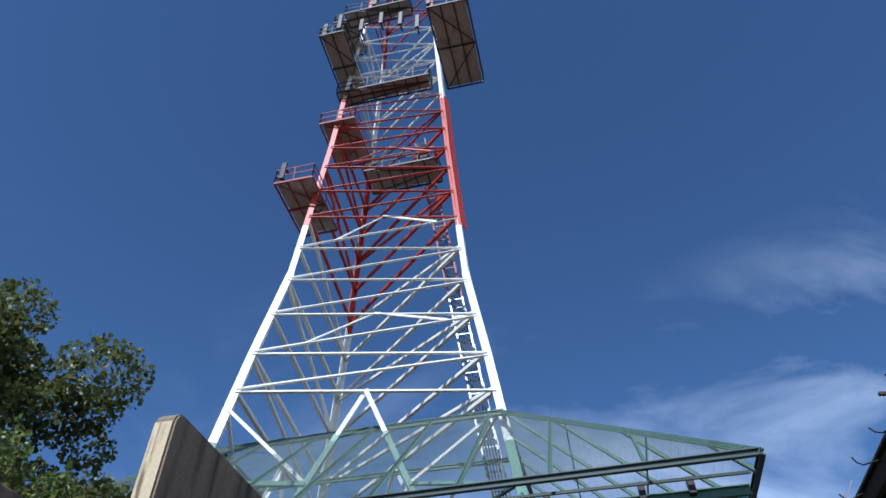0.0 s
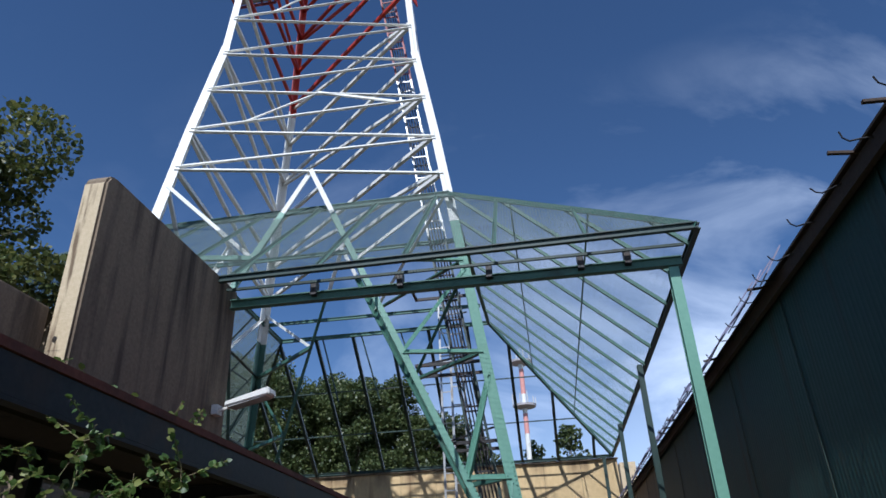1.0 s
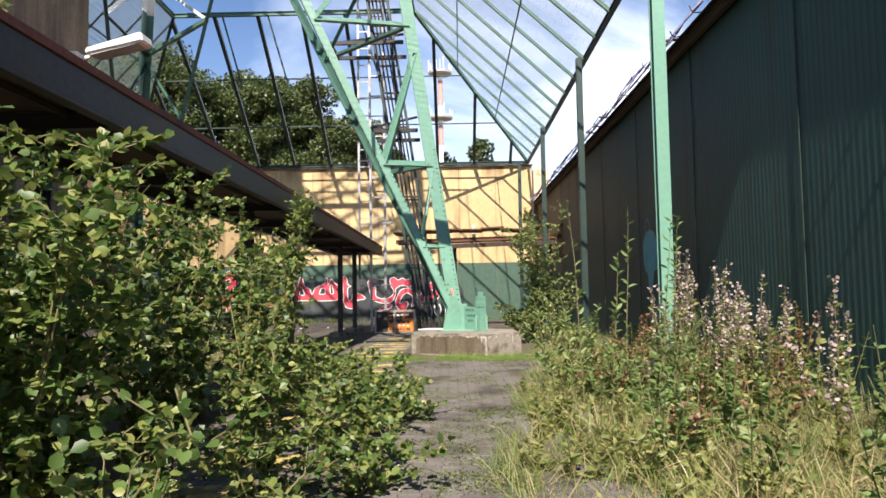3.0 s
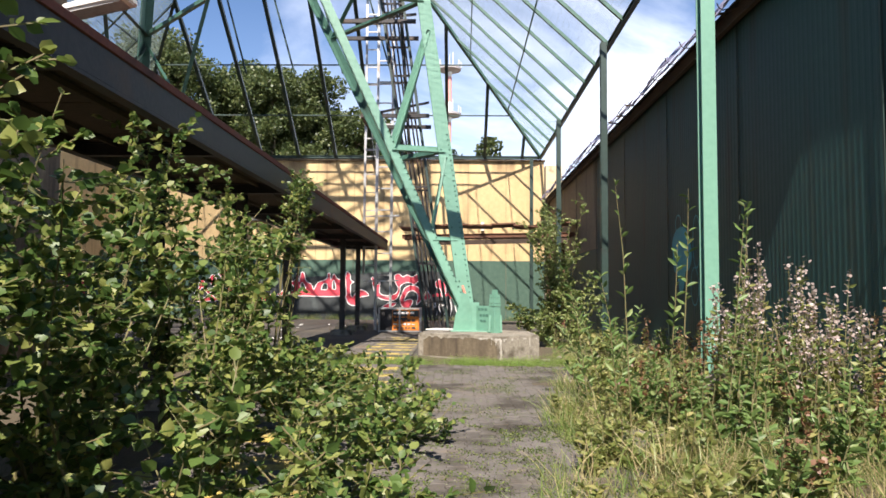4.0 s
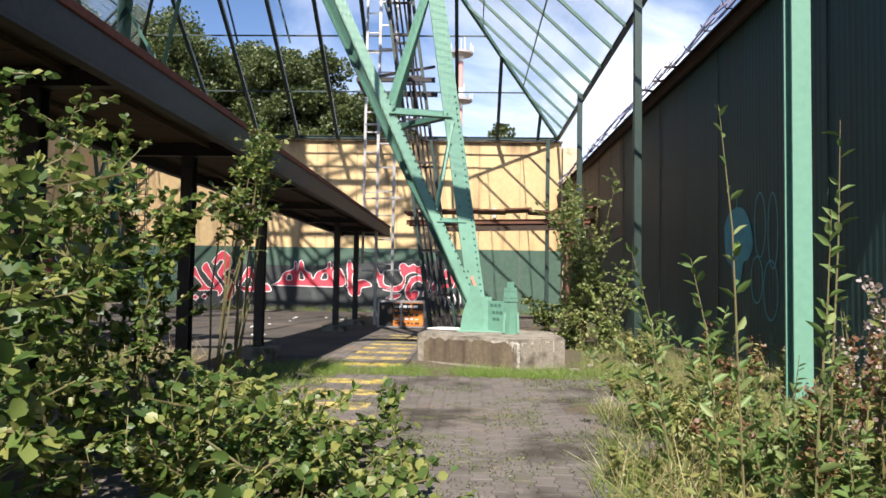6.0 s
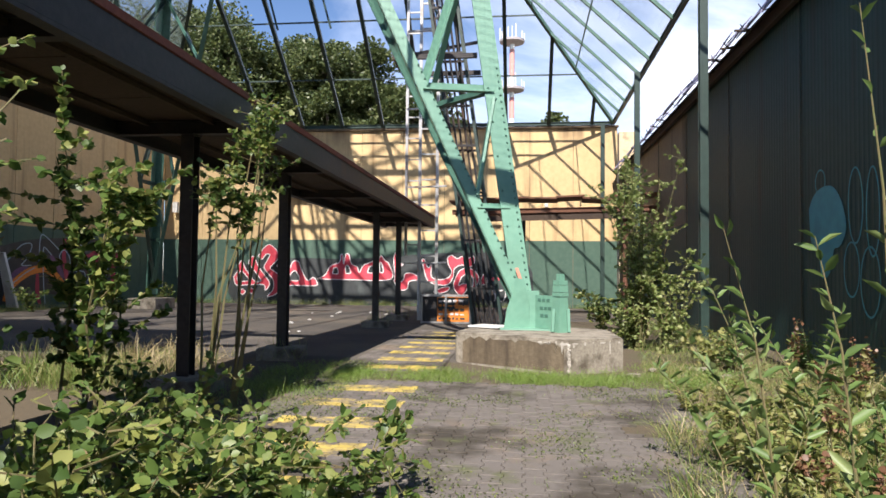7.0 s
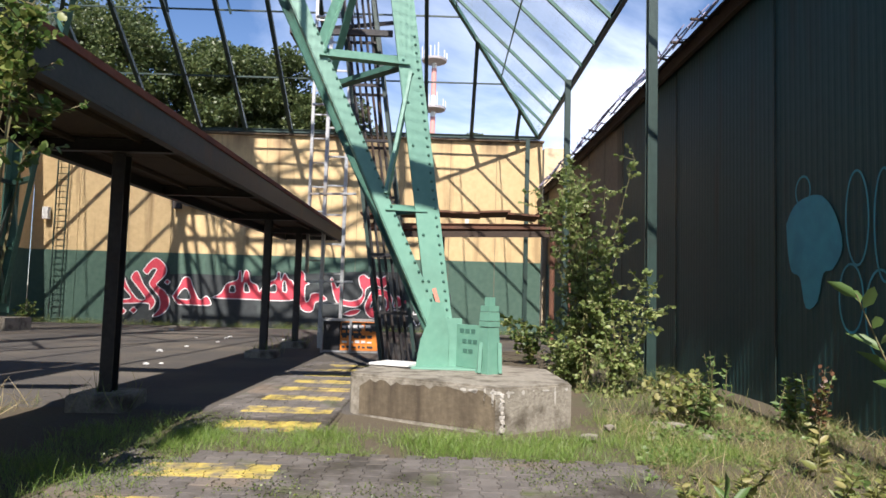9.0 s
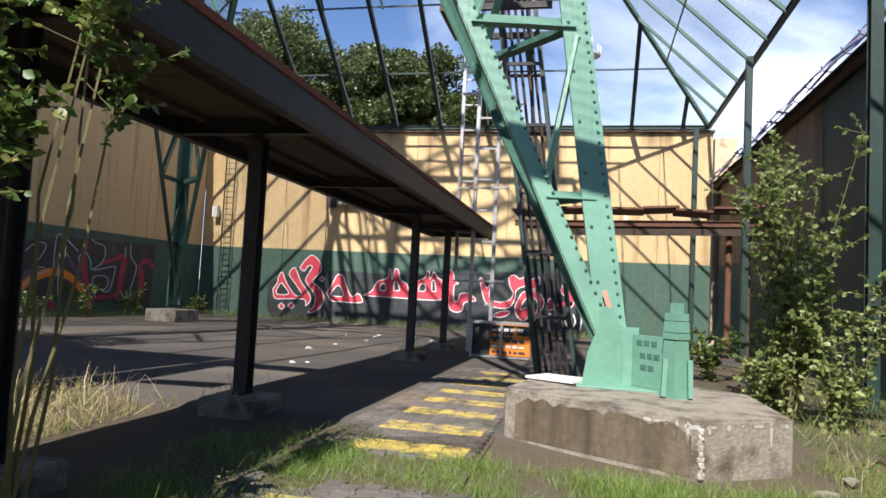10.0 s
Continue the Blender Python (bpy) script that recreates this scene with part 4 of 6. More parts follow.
for x, y, z, h in ((-12.9, 21.0, 46.2, 1.8), (-11.7, 20.7, 46.3, 2.0), (-10.4, 21.5, 47.0, 1.6), (-9.0, 21.6, 47.6, 1.6), (-7.6, 21.8, 47.2, 1.8), (-6.4, 22.0, 46.6, 1.8), (-5.2, 20.4, 46.3, 1.8), (-2.7, 20.5, 46.3, 1.6), (-14.2, 22.1, 32.2, 1.4), (-9.6, 21.5, 50.6, 2.0), (-8.0, 21.5, 50.6, 2.0)):
    antenna(x, y, z, h)


def ladder(name, label, base, top, side, w, rung, mat, r=0.03, category="ladder"):
    lad = thing(name, label, category, "ladders")
    base, top, side = Vector(base), Vector(top), Vector(side).normalized()
    for s in (-1, 1):
        bm = bmesh.new()
        bar(bm, base + side * s * w / 2, top + side * s * w / 2, r * 2, r * 2.4, up=(0, 1, 0.01))
        part("stile", bm, mat, lad)
    n = int((top - base).length / rung)
    for i in range(n):
        p = base.lerp(top, (i + 0.5) / n)
        bm = bmesh.new()
        bar(bm, p - side * w / 2, p + side * w / 2, r, r)
        part("rung", bm, mat, lad)
    return lad


ladder("wall_ladder", "thin steel ladder fixed to the painted wall", (-19.85, 46.25, 0.0), (-19.85, 46.25, 8.6), (1, 0, 0), 0.55, 0.30, DARKGREEN, 0.025)
lad = ladder("cable_ladder", "pale galvanised cable ladder rising beside the tower leg", (-3.95, 33.0, -0.1), (-3.95, 33.0, 16.2), (1, 0, 0), 0.62, 0.9, GALV, 0.05)
for z in (1.9, 4.6, 7.4, 10.2, 12.8, 15.0):
    bm = bmesh.new()
    bar(bm, (-4.75, 32.95, z), (-3.3, 32.95, z + 0.04), 0.09, 0.06)
    part("bracket", bm, GALV, lad)
ladder("cable_ladder", "second galvanised cable ladder with feeder cables", (-4.6, 33.6, 2.2), (-4.6, 33.6, 16.2), (1, 0, 0), 0.5, 0.75, GALV, 0.045)


def build_cable_mast():
    mast = thing("cable_mast", "dark lattice cable mast leaning along the tower leg", "mast")
    a, b = Vector((-1.45, 27.0, -0.05)), Vector((-7.7, 28.3, 42))
    offs = [Vector((-0.36, -0.36, 0)), Vector((0.36, -0.36, 0)), Vector((0.36, 0.36, 0)), Vector((-0.36, 0.36, 0))]
    for o in offs:
        for f0, f1, m in ((0, 0.39, DARKGREEN), (0.39, 0.62, GALV), (0.62, 1.0, REDSTEEL)):
            bm = bmesh.new()
            bar(bm, a.lerp(b, f0) + o, a.lerp(b, f1) + o, 0.075, 0.075, up=(0, 1, 0))
            part("upright", bm, m, mast)
    n = 34
    for i in range(n):
        f, g = i / n, (i + 1) / n
        m = DARKSTEEL if f < 0.39 else GALV if f < 0.62 else REDSTEEL
        for k in range(4):
            bm = bmesh.new()
            bar(bm, a.lerp(b, f) + offs[k], a.lerp(b, g if k % 2 else f) + offs[(k + 1) % 4], 0.05, 0.06)
            part("lacing", bm, m, mast)
    for k, dx in enumerate((-0.30, -0.18, -0.05, 0.10, 0.22, 0.34)):
        bm = bmesh.new()
        tube(bm, [a + Vector((dx, -0.2 + 0.09 * (k % 3), 0)), a.lerp(b, 0.4) + Vector((dx, -0.2 + 0.09 * (k % 3), 0)), b + Vector((dx, 0, 0))], 0.032, 5)
        part("feeder_cable", bm, DARKSTEEL, mast)
    for f, w in ((0.17, 1.5), (0.245, 1.9), (0.33, 1.6)):
        c = a.lerp(b, f)
        bm = bmesh.new()
        box(bm, (c.x - w, c.y - 0.8, c.z), (c.x + 0.7, c.y - 0.7, c.z + 0.12))
        box(bm, (c.x - w, c.y + 0.7, c.z), (c.x + 0.7, c.y + 0.8, c.z + 0.12))
        box(bm, (c.x - w, c.y - 0.69, c.z), (c.x - w + 0.1, c.y + 0.69, c.z + 0.12))
        bar(bm, (c.x - w, c.y - 0.7, c.z + 0.06), (c.x + 0.6, c.y + 0.7, c.z + 0.9), 0.08, 0.08)
        part("cable_tray", bm, DARKSTEEL, mast)


build_cable_mast()

# ---------------------------------------------------------------- things in the yard
def build_floodlight():
    fl = thing("floodlight", "pale box floodlight on a wall arm", "lamp")
    bm = bmesh.new()
    box(bm, (-8.33, 16.70, 6.30), (-8.16, 16.98, 6.55), 0.015)
    part("junction_box", bm, LAMPWHITE, fl)
    bm = bmesh.new()
    bar(bm, (-8.18, 16.84, 6.42), (-7.85, 16.84, 6.50), 0.06, 0.06)
    part("arm", bm, LAMPWHITE, fl)
    bm = bmesh.new()
    bar(bm, (-7.95, 16.84, 6.52), (-6.78, 16.80, 6.78), 0.42, 0.13, w2=0.46, h2=0.20)
    bmesh.ops.bevel(bm, geom=list(bm.edges), offset=0.03, segments=2, affect="EDGES")
    housing = part("housing", bm, LAMPWHITE, fl)
    bm = bmesh.new()
    bar(bm, (-7.85, 16.84, 6.455), (-6.88, 16.80, 6.655), 0.36, 0.03)
    part("lens", bm, GALV, housing)


build_floodlight()


def build_cart():
    z = ground_z(-3, 31.6)
    cart = thing("steel_cart", "steel framed box with dark and orange panels", "cart", at=(-3.1, 31.6, z))
    for x in (-0.80, 0.0, 0.80):
        for y in (-0.30, 0.30):
            bm = bmesh.new()
            box(bm, (x - 0.03, y - 0.03, 0.0), (x + 0.03, y + 0.03, 0.98))
            part("upright", bm, GALV, cart)
    for zz in (0.06, 0.93):
        for y in (-0.30, 0.30):
            bm = bmesh.new()
            box(bm, (-0.77, y - 0.025, zz - 0.025), (-0.03, y + 0.025, zz + 0.025))
            box(bm, (0.03, y - 0.025, zz - 0.025), (0.77, y + 0.025, zz + 0.025))
            part("rail", bm, GALV, cart)
    bm = bmesh.new()
    box(bm, (-0.77, -0.22, 0.09), (-0.30, 0.25, 0.90), 0.01)
    part("box_panel", bm, DARKSTEEL, cart, "dark box")
    bm = bmesh.new()
    box(bm, (-0.29, -0.24, 0.09), (0.76, 0.26, 0.88), 0.01)
    orange_box = part("box_panel", bm, ORANGE, cart, "orange box")
    bm = bmesh.new()
    box(bm, (-0.27, -0.25, 0.50), (0.30, -0.243, 0.86))
    box(bm, (0.40, -0.25, 0.60), (0.74, -0.243, 0.86))
    part("dark_field", bm, SPRAY_BLACK, orange_box)
    rnd = random.Random(3)
    for row in range(5):
        x = -0.24
        while x < 0.6:
            w = rnd.uniform(0.06, 0.16)
            bm = bmesh.new()
            box(bm, (x, -0.262, 0.16 + row * 0.14), (x + w, -0.252, 0.20 + row * 0.14 + rnd.uniform(0, 0.04)))
            part("lettering_bar", bm, SPRAY_WHITE if row > 3 else ORANGE if row > 2 else LAMPWHITE if row == 1 else SPRAY_BLACK, orange_box)
            x += w + 0.05


build_cart()


def build_far_canopy():
    can = thing("far_canopy", "sagging rusty canopy across the far yard", "canopy", kind="structure")
    rnd = random.Random(9)
    x = -3.6
    while x < 5.0:
        bm = bmesh.new()
        z = 4.28 + 0.03 * (x + 3.6) + rnd.uniform(-0.06, 0.06)
        bar(bm, (x, 37.6, z + 0.25), (x + 1.15, 37.6 + rnd.uniform(-0.1, 0.1), z + 0.26 + rnd.uniform(-0.1, 0.1)), 1.7, 0.07)
        part("roof_sheet", bm, RUST, can)
        x += 1.08
    for y, z in ((36.9, 4.12), (38.3, 4.16)):
        bm = bmesh.new()
        ibeam(bm, (-3.5, y, z - 0.05), (4.7, y, z + 0.12), 0.14, 0.20)
        part("edge_beam", bm, RUST, can)
    bm = bmesh.new()
    bar(bm, (-2.2, 36.75, 3.78), (4.3, 36.75, 3.95), 0.06, 0.22)
    part("board", bm, TIMBER, can)
    for x, y in ((3.5, 37.3), (4.3, 38.3), (-0.6, 38.3)):
        post = thing("canopy_post", "round rusty canopy post", "post", "far canopy posts", at=(x, y, ground_z(x, y) - 0.03))
        bm = bmesh.new()
        tube(bm, [(0, 0, 0), (0, 0, 4.2)], 0.10, 10)
        part("shaft", bm, RUST if x > 0 else DARKSTEEL, post)
        bm = bmesh.new()
        tube(bm, [(0, 0, 0), (0, 0, 0.05)], 0.18, 10)
        part("base_plate", bm, RUST, post)


build_far_canopy()

# wall fittings: small wall lamp and a junction box on the far wall, white signal box over the shed end
def wall_box(name, label, lo, hi, mat, arm=None):
    t = thing(name, label, "fitting")
    bm = bmesh.new()
    box(bm, lo, hi, 0.02)
    part("housing", bm, mat, t)
    bm = bmesh.new()
    box(bm, (lo[0] + 0.05, hi[1], lo[2] + 0.05), (hi[0] - 0.05, hi[1] + 0.12, hi[2] - 0.05))
    part("mount", bm, DARKSTEEL, t)


wall_box("wall_lamp", "round dark bulkhead lamp on the painted wall", (-14.2, 46.1, 5.6), (-13.8, 46.38, 6.2), DARKSTEEL)
wall_box("wall_lamp", "small pale wall lamp on the painted wall", (-13.6, 46.1, 5.75), (-12.6, 46.38, 5.95), GALV)
wall_box("junction_box", "small white junction box on the painted wall", (0.55, 46.2, 5.2), (0.75, 46.38, 5.75), LAMPWHITE)
wall_box("junction_box", "white cable box on the shaded wall", (-20.7, 46.1, 4.9), (-20.4, 46.38, 5.5), LAMPWHITE)
bm = bmesh.new()
box(bm, (4.7, 47.2, 7.4), (7.5, 52, 8.3))
box(bm, (4.62, 47.1, 8.31), (7.6, 52.1, 8.5))
tagged(part("white_flat_roof", bm, LAMPWHITE), "pale flat-roofed building beyond the shed", "building", kind="structure")
# timber plank leaning on the far side, paper scrap on the foundation
bm = bmesh.new()
bar(bm, (-21.0, 34.4, 0.0), (-21.25, 33.9, 2.2), 0.9, 0.08)
tagged(part("leaning_board", bm, LAMPWHITE), "pale board leaning against the graffiti wall", "board")
bm = bmesh.new()
bar(bm, (-1.55, 22.7, 0.55), (-0.95, 22.35, 0.56), 0.5, 0.03)
tagged(part("loose_panel", bm, LAMPWHITE), "white loose panel lying on the foundation block", "panel")

# ---------------------------------------------------------------- graffiti
def smooth(pts, n=6):
    out = []
    for i in range(len(pts) - 1):
        p0, p1, p2, p3 = (Vector(pts[max(0, i - 1)]), Vector(pts[i]), Vector(pts[i + 1]), Vector(pts[min(len(pts) - 1, i + 2)]))
        for k in range(n):
            t = k / n
            out.append(0.5 * ((2 * p1) + (p2 - p0) * t + (2 * p0 - 5 * p1 + 4 * p2 - p3) * t * t + (3 * p1 - p0 - 3 * p2 + p3) * t ** 3))
    out.append(Vector(pts[-1]))
    return out


def stroke(pts, width, place, taper=True):
    """A flat painted stroke: a ribbon along a smoothed line, laid on a wall by place(u, v)."""
    ps = smooth([Vector((u, v)) for u, v in pts])
    verts = []
    for i, p in enumerate(ps):
        d = (ps[min(i + 1, len(ps) - 1)] - ps[max(i - 1, 0)])
        d = d.normalized() if d.length else Vector((1, 0))
        n = Vector((-d.y, d.x))
        f = i / (len(ps) - 1)
        w = width / 2 * ((0.55 + 0.45 * math.sin(math.pi * min(1, max(0, f * 0.9 + 0.05)))) if taper else 1)
        verts += [place(*(p + n * w)), place(*(p - n * w))]
    return verts, [(2 * i, 2 * i + 1, 2 * i + 3, 2 * i + 2) for i in range(len(ps) - 1)]


def painted(name, strokes, width, place, mat, parent, taper=True):
    verts, faces = [], []
    for s in strokes:
        v, f = stroke(s, width, place, taper)
        k = len(verts)
        verts += v
        faces += [tuple(i + k for i in q) for q in f]
    ob = new(name, mesh_from(name, verts, faces, mat))
    ob.parent = parent
    return ob


def filled(name, outline, place, material, parent):
    """A flat painted field with a closed, slightly rounded outline."""
    ps = smooth([*outline, outline[0]], 3)[:-1]
    ob = new(name, mesh_from(name, [place(*p) for p in ps], [tuple(range(len(ps)))], material))
    ob.parent = parent
    return ob


def build_graffiti():
    mural = thing("wall_mural", "red and white flowing graffiti lettering on a black ground", "graffiti")

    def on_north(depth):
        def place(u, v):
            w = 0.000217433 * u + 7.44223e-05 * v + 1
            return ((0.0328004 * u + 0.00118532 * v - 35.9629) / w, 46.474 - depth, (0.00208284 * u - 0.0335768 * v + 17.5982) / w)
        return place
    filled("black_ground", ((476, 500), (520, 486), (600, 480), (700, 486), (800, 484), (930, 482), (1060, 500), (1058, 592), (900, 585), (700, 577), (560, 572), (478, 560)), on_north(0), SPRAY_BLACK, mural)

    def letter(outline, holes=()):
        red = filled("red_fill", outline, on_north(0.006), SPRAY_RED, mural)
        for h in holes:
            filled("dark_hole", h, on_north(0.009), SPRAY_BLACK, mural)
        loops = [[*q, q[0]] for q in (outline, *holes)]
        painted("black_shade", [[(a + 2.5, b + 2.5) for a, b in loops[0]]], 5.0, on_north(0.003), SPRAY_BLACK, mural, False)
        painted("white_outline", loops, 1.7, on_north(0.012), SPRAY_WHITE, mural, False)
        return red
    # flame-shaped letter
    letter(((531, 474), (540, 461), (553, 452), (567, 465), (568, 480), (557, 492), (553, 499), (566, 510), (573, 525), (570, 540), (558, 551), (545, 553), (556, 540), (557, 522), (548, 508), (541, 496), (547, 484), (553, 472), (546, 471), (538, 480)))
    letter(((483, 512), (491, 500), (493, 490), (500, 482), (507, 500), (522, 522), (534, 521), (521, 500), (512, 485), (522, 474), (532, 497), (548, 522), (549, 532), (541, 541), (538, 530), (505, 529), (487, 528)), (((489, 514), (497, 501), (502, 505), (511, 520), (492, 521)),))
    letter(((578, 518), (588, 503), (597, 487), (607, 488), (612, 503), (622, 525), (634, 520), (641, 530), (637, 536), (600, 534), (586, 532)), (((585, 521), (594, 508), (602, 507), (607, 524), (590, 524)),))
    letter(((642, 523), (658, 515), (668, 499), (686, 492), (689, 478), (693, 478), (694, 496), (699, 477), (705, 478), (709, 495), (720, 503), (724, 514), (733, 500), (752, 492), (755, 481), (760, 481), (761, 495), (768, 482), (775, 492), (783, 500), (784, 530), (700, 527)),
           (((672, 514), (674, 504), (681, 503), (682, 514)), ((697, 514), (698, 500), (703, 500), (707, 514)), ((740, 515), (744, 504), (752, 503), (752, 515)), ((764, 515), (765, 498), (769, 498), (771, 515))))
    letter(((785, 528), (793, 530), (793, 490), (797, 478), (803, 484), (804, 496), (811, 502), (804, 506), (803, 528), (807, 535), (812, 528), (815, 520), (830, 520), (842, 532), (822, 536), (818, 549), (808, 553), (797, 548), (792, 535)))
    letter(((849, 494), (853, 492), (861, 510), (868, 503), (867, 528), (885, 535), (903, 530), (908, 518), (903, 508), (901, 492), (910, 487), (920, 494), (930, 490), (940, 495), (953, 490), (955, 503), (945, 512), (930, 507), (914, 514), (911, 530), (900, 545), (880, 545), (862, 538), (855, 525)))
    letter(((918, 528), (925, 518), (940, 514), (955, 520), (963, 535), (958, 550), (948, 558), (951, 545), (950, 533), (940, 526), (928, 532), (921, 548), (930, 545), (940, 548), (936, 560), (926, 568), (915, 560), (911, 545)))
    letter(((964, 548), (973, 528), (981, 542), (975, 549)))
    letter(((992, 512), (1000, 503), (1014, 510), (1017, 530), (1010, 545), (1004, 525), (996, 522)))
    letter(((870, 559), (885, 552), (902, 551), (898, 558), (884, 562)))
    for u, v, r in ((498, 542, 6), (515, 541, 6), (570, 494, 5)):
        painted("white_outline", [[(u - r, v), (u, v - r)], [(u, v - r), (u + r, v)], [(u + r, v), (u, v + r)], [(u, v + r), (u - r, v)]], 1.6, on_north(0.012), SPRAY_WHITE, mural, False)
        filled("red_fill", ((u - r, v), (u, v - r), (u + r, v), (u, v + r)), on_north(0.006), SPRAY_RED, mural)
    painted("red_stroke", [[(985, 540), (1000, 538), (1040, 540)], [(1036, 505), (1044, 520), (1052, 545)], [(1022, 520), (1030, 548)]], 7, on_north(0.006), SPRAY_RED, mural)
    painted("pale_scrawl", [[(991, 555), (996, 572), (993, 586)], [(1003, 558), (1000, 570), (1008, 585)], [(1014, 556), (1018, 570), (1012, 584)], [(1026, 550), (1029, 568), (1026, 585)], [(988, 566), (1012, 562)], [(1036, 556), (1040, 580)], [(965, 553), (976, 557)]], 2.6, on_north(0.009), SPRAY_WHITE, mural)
    side = thing("side_graffiti", "orange arch and red and blue outlined graffiti letters", "graffiti")

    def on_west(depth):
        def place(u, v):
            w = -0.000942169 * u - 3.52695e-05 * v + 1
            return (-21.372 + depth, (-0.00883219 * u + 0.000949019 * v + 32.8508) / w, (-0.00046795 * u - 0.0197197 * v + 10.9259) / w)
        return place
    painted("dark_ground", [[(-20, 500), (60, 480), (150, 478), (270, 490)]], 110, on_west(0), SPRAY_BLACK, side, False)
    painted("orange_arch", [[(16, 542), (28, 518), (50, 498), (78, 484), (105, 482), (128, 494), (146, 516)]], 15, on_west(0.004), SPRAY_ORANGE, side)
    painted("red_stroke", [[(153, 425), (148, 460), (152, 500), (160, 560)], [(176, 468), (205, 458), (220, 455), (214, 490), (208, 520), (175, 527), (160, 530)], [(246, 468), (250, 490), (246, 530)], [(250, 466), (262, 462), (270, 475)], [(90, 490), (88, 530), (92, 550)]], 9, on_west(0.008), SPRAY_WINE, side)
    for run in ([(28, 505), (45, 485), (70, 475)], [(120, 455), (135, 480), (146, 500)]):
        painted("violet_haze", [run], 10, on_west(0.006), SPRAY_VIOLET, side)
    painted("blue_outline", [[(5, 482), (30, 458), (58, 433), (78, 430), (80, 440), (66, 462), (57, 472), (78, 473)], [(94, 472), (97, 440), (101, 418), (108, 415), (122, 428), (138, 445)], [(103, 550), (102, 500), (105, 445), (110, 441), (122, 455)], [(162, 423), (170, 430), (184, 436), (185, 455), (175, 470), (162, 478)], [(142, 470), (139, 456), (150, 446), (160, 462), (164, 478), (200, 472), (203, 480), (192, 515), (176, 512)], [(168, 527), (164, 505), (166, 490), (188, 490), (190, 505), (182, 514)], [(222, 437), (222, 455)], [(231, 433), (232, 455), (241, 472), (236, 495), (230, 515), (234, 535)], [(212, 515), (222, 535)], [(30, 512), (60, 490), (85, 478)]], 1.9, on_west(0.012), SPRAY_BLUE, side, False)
    shed = thing("shed_graffiti", "teal sprayed blob and ring outlines on the shed wall", "graffiti")

    def on_shed(depth):
        return lambda y, z: (4.758 - depth, y, z)
    filled("teal_blob", tuple((22.15 + (y - 22.3) * 1.55, z - 0.1) for y, z in ((22.75, 2.95), (22.6, 3.2), (22.35, 3.3), (22.1, 3.25), (21.9, 2.95), (21.8, 2.5), (21.95, 2.2), (22.1, 2.15), (22.2, 1.75), (22.4, 1.65), (22.5, 2.1), (22.65, 2.2), (22.72, 2.5))), on_shed(0), SPRAY_TEAL, shed)
    ring = lambda cy, cz, ry, rz: [[(cy + ry * math.cos(k * math.pi / 8), cz + rz * math.sin(k * math.pi / 8)) for k in range(17)]]
    for c in ((21.05, 2.75, 0.24, 0.62), (20.5, 2.6, 0.2, 0.7), (21.2, 1.7, 0.26, 0.45), (20.6, 1.5, 0.3, 0.55), (22.35, 3.3, 0.2, 0.22)):
        painted("ring_outline", ring(*c), 0.032, on_shed(0.004), SPRAY_TEAL, shed, False)


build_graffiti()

# ---------------------------------------------------------------- distance: telecom mast, trees
def build_telecom():
    m = thing("telecom_tower", "distant red and white tower with round antenna decks", "tower")
    c = Vector((-2.5, 120, 0))
    # red made paler in the colour itself to give the haze of distance
    PALE_RED = surface("hazed_red_paint", (0.62, 0.27, 0.23), (0.68, 0.34, 0.30), None, fine=3)
    for z0, z1, mat in ((0, 27, WHITE), (27, 30.5, PALE_RED), (30.5, 34, WHITE), (34, 38.5, PALE_RED), (38.5, 40, WHITE)):
        bm = bmesh.new()
        tube(bm, [c + Vector((0, 0, z0)), c + Vector((0, 0, z1))], 0.42, 14)
        part("shaft", bm, mat, m)
    for z in (31.4, 39.4):
        bm = bmesh.new()
        tube(bm, [c + Vector((0, 0, z)), c + Vector((0, 0, z + 0.25)), c + Vector((0, 0, z + 0.6))], [0.9, 2.0, 2.1], 18)
        part("deck", bm, surface("deck_grey", (0.5, 0.47, 0.47), (0.6, 0.55, 0.55), None, fine=3), m)
        for k in range(10):
            a = k * math.pi / 5
            bm = bmesh.new()
            p = c + Vector((2.0 * math.cos(a), 2.0 * math.sin(a), z + 0.5))
            bar(bm, p, p + Vector((0, 0, 1.3 + (k % 3) * 0.5)), 0.16, 0.16, up=(0, 1, 0))
            part("antenna", bm, GALV, m)
    bm = bmesh.new()
    bar(bm, c + Vector((0, 0, 40)), c + Vector((0, 0, 42.5)), 0.12, 0.12, up=(0, 1, 0))
    part("spike", bm, GALV, m)


build_telecom()

# ---------------------------------------------------------------- plants
BROAD = np.array([(0, 0, 0), (0.36, 0.28, 0.06), (0.36, 0.62, 0.06), (0, 1, -0.06), (-0.36, 0.62, 0.06), (-0.36, 0.28, 0.06)])
LANCE = np.array([(0, 0, 0), (0.13, 0.3, 0.03), (0.11, 0.65, 0.02), (0, 1, -0.12), (-0.11, 0.65, 0.02), (-0.13, 0.3, 0.03)])
BLADE = np.array([(-0.010, 0, 0), (0.010, 0, 0), (0.009, 0.55, 0.03), (-0.009, 0.55, 0.03), (0.002, 1, -0.22), (-0.002, 1, -0.22)])
CLUMP = np.array([(0, 0, 0), (0.55, 0.2, 0.12), (0.42, 0.7, -0.05), (0, 1, 0.1), (-0.5, 0.75, 0.05), (-0.45, 0.25, 0.14)])


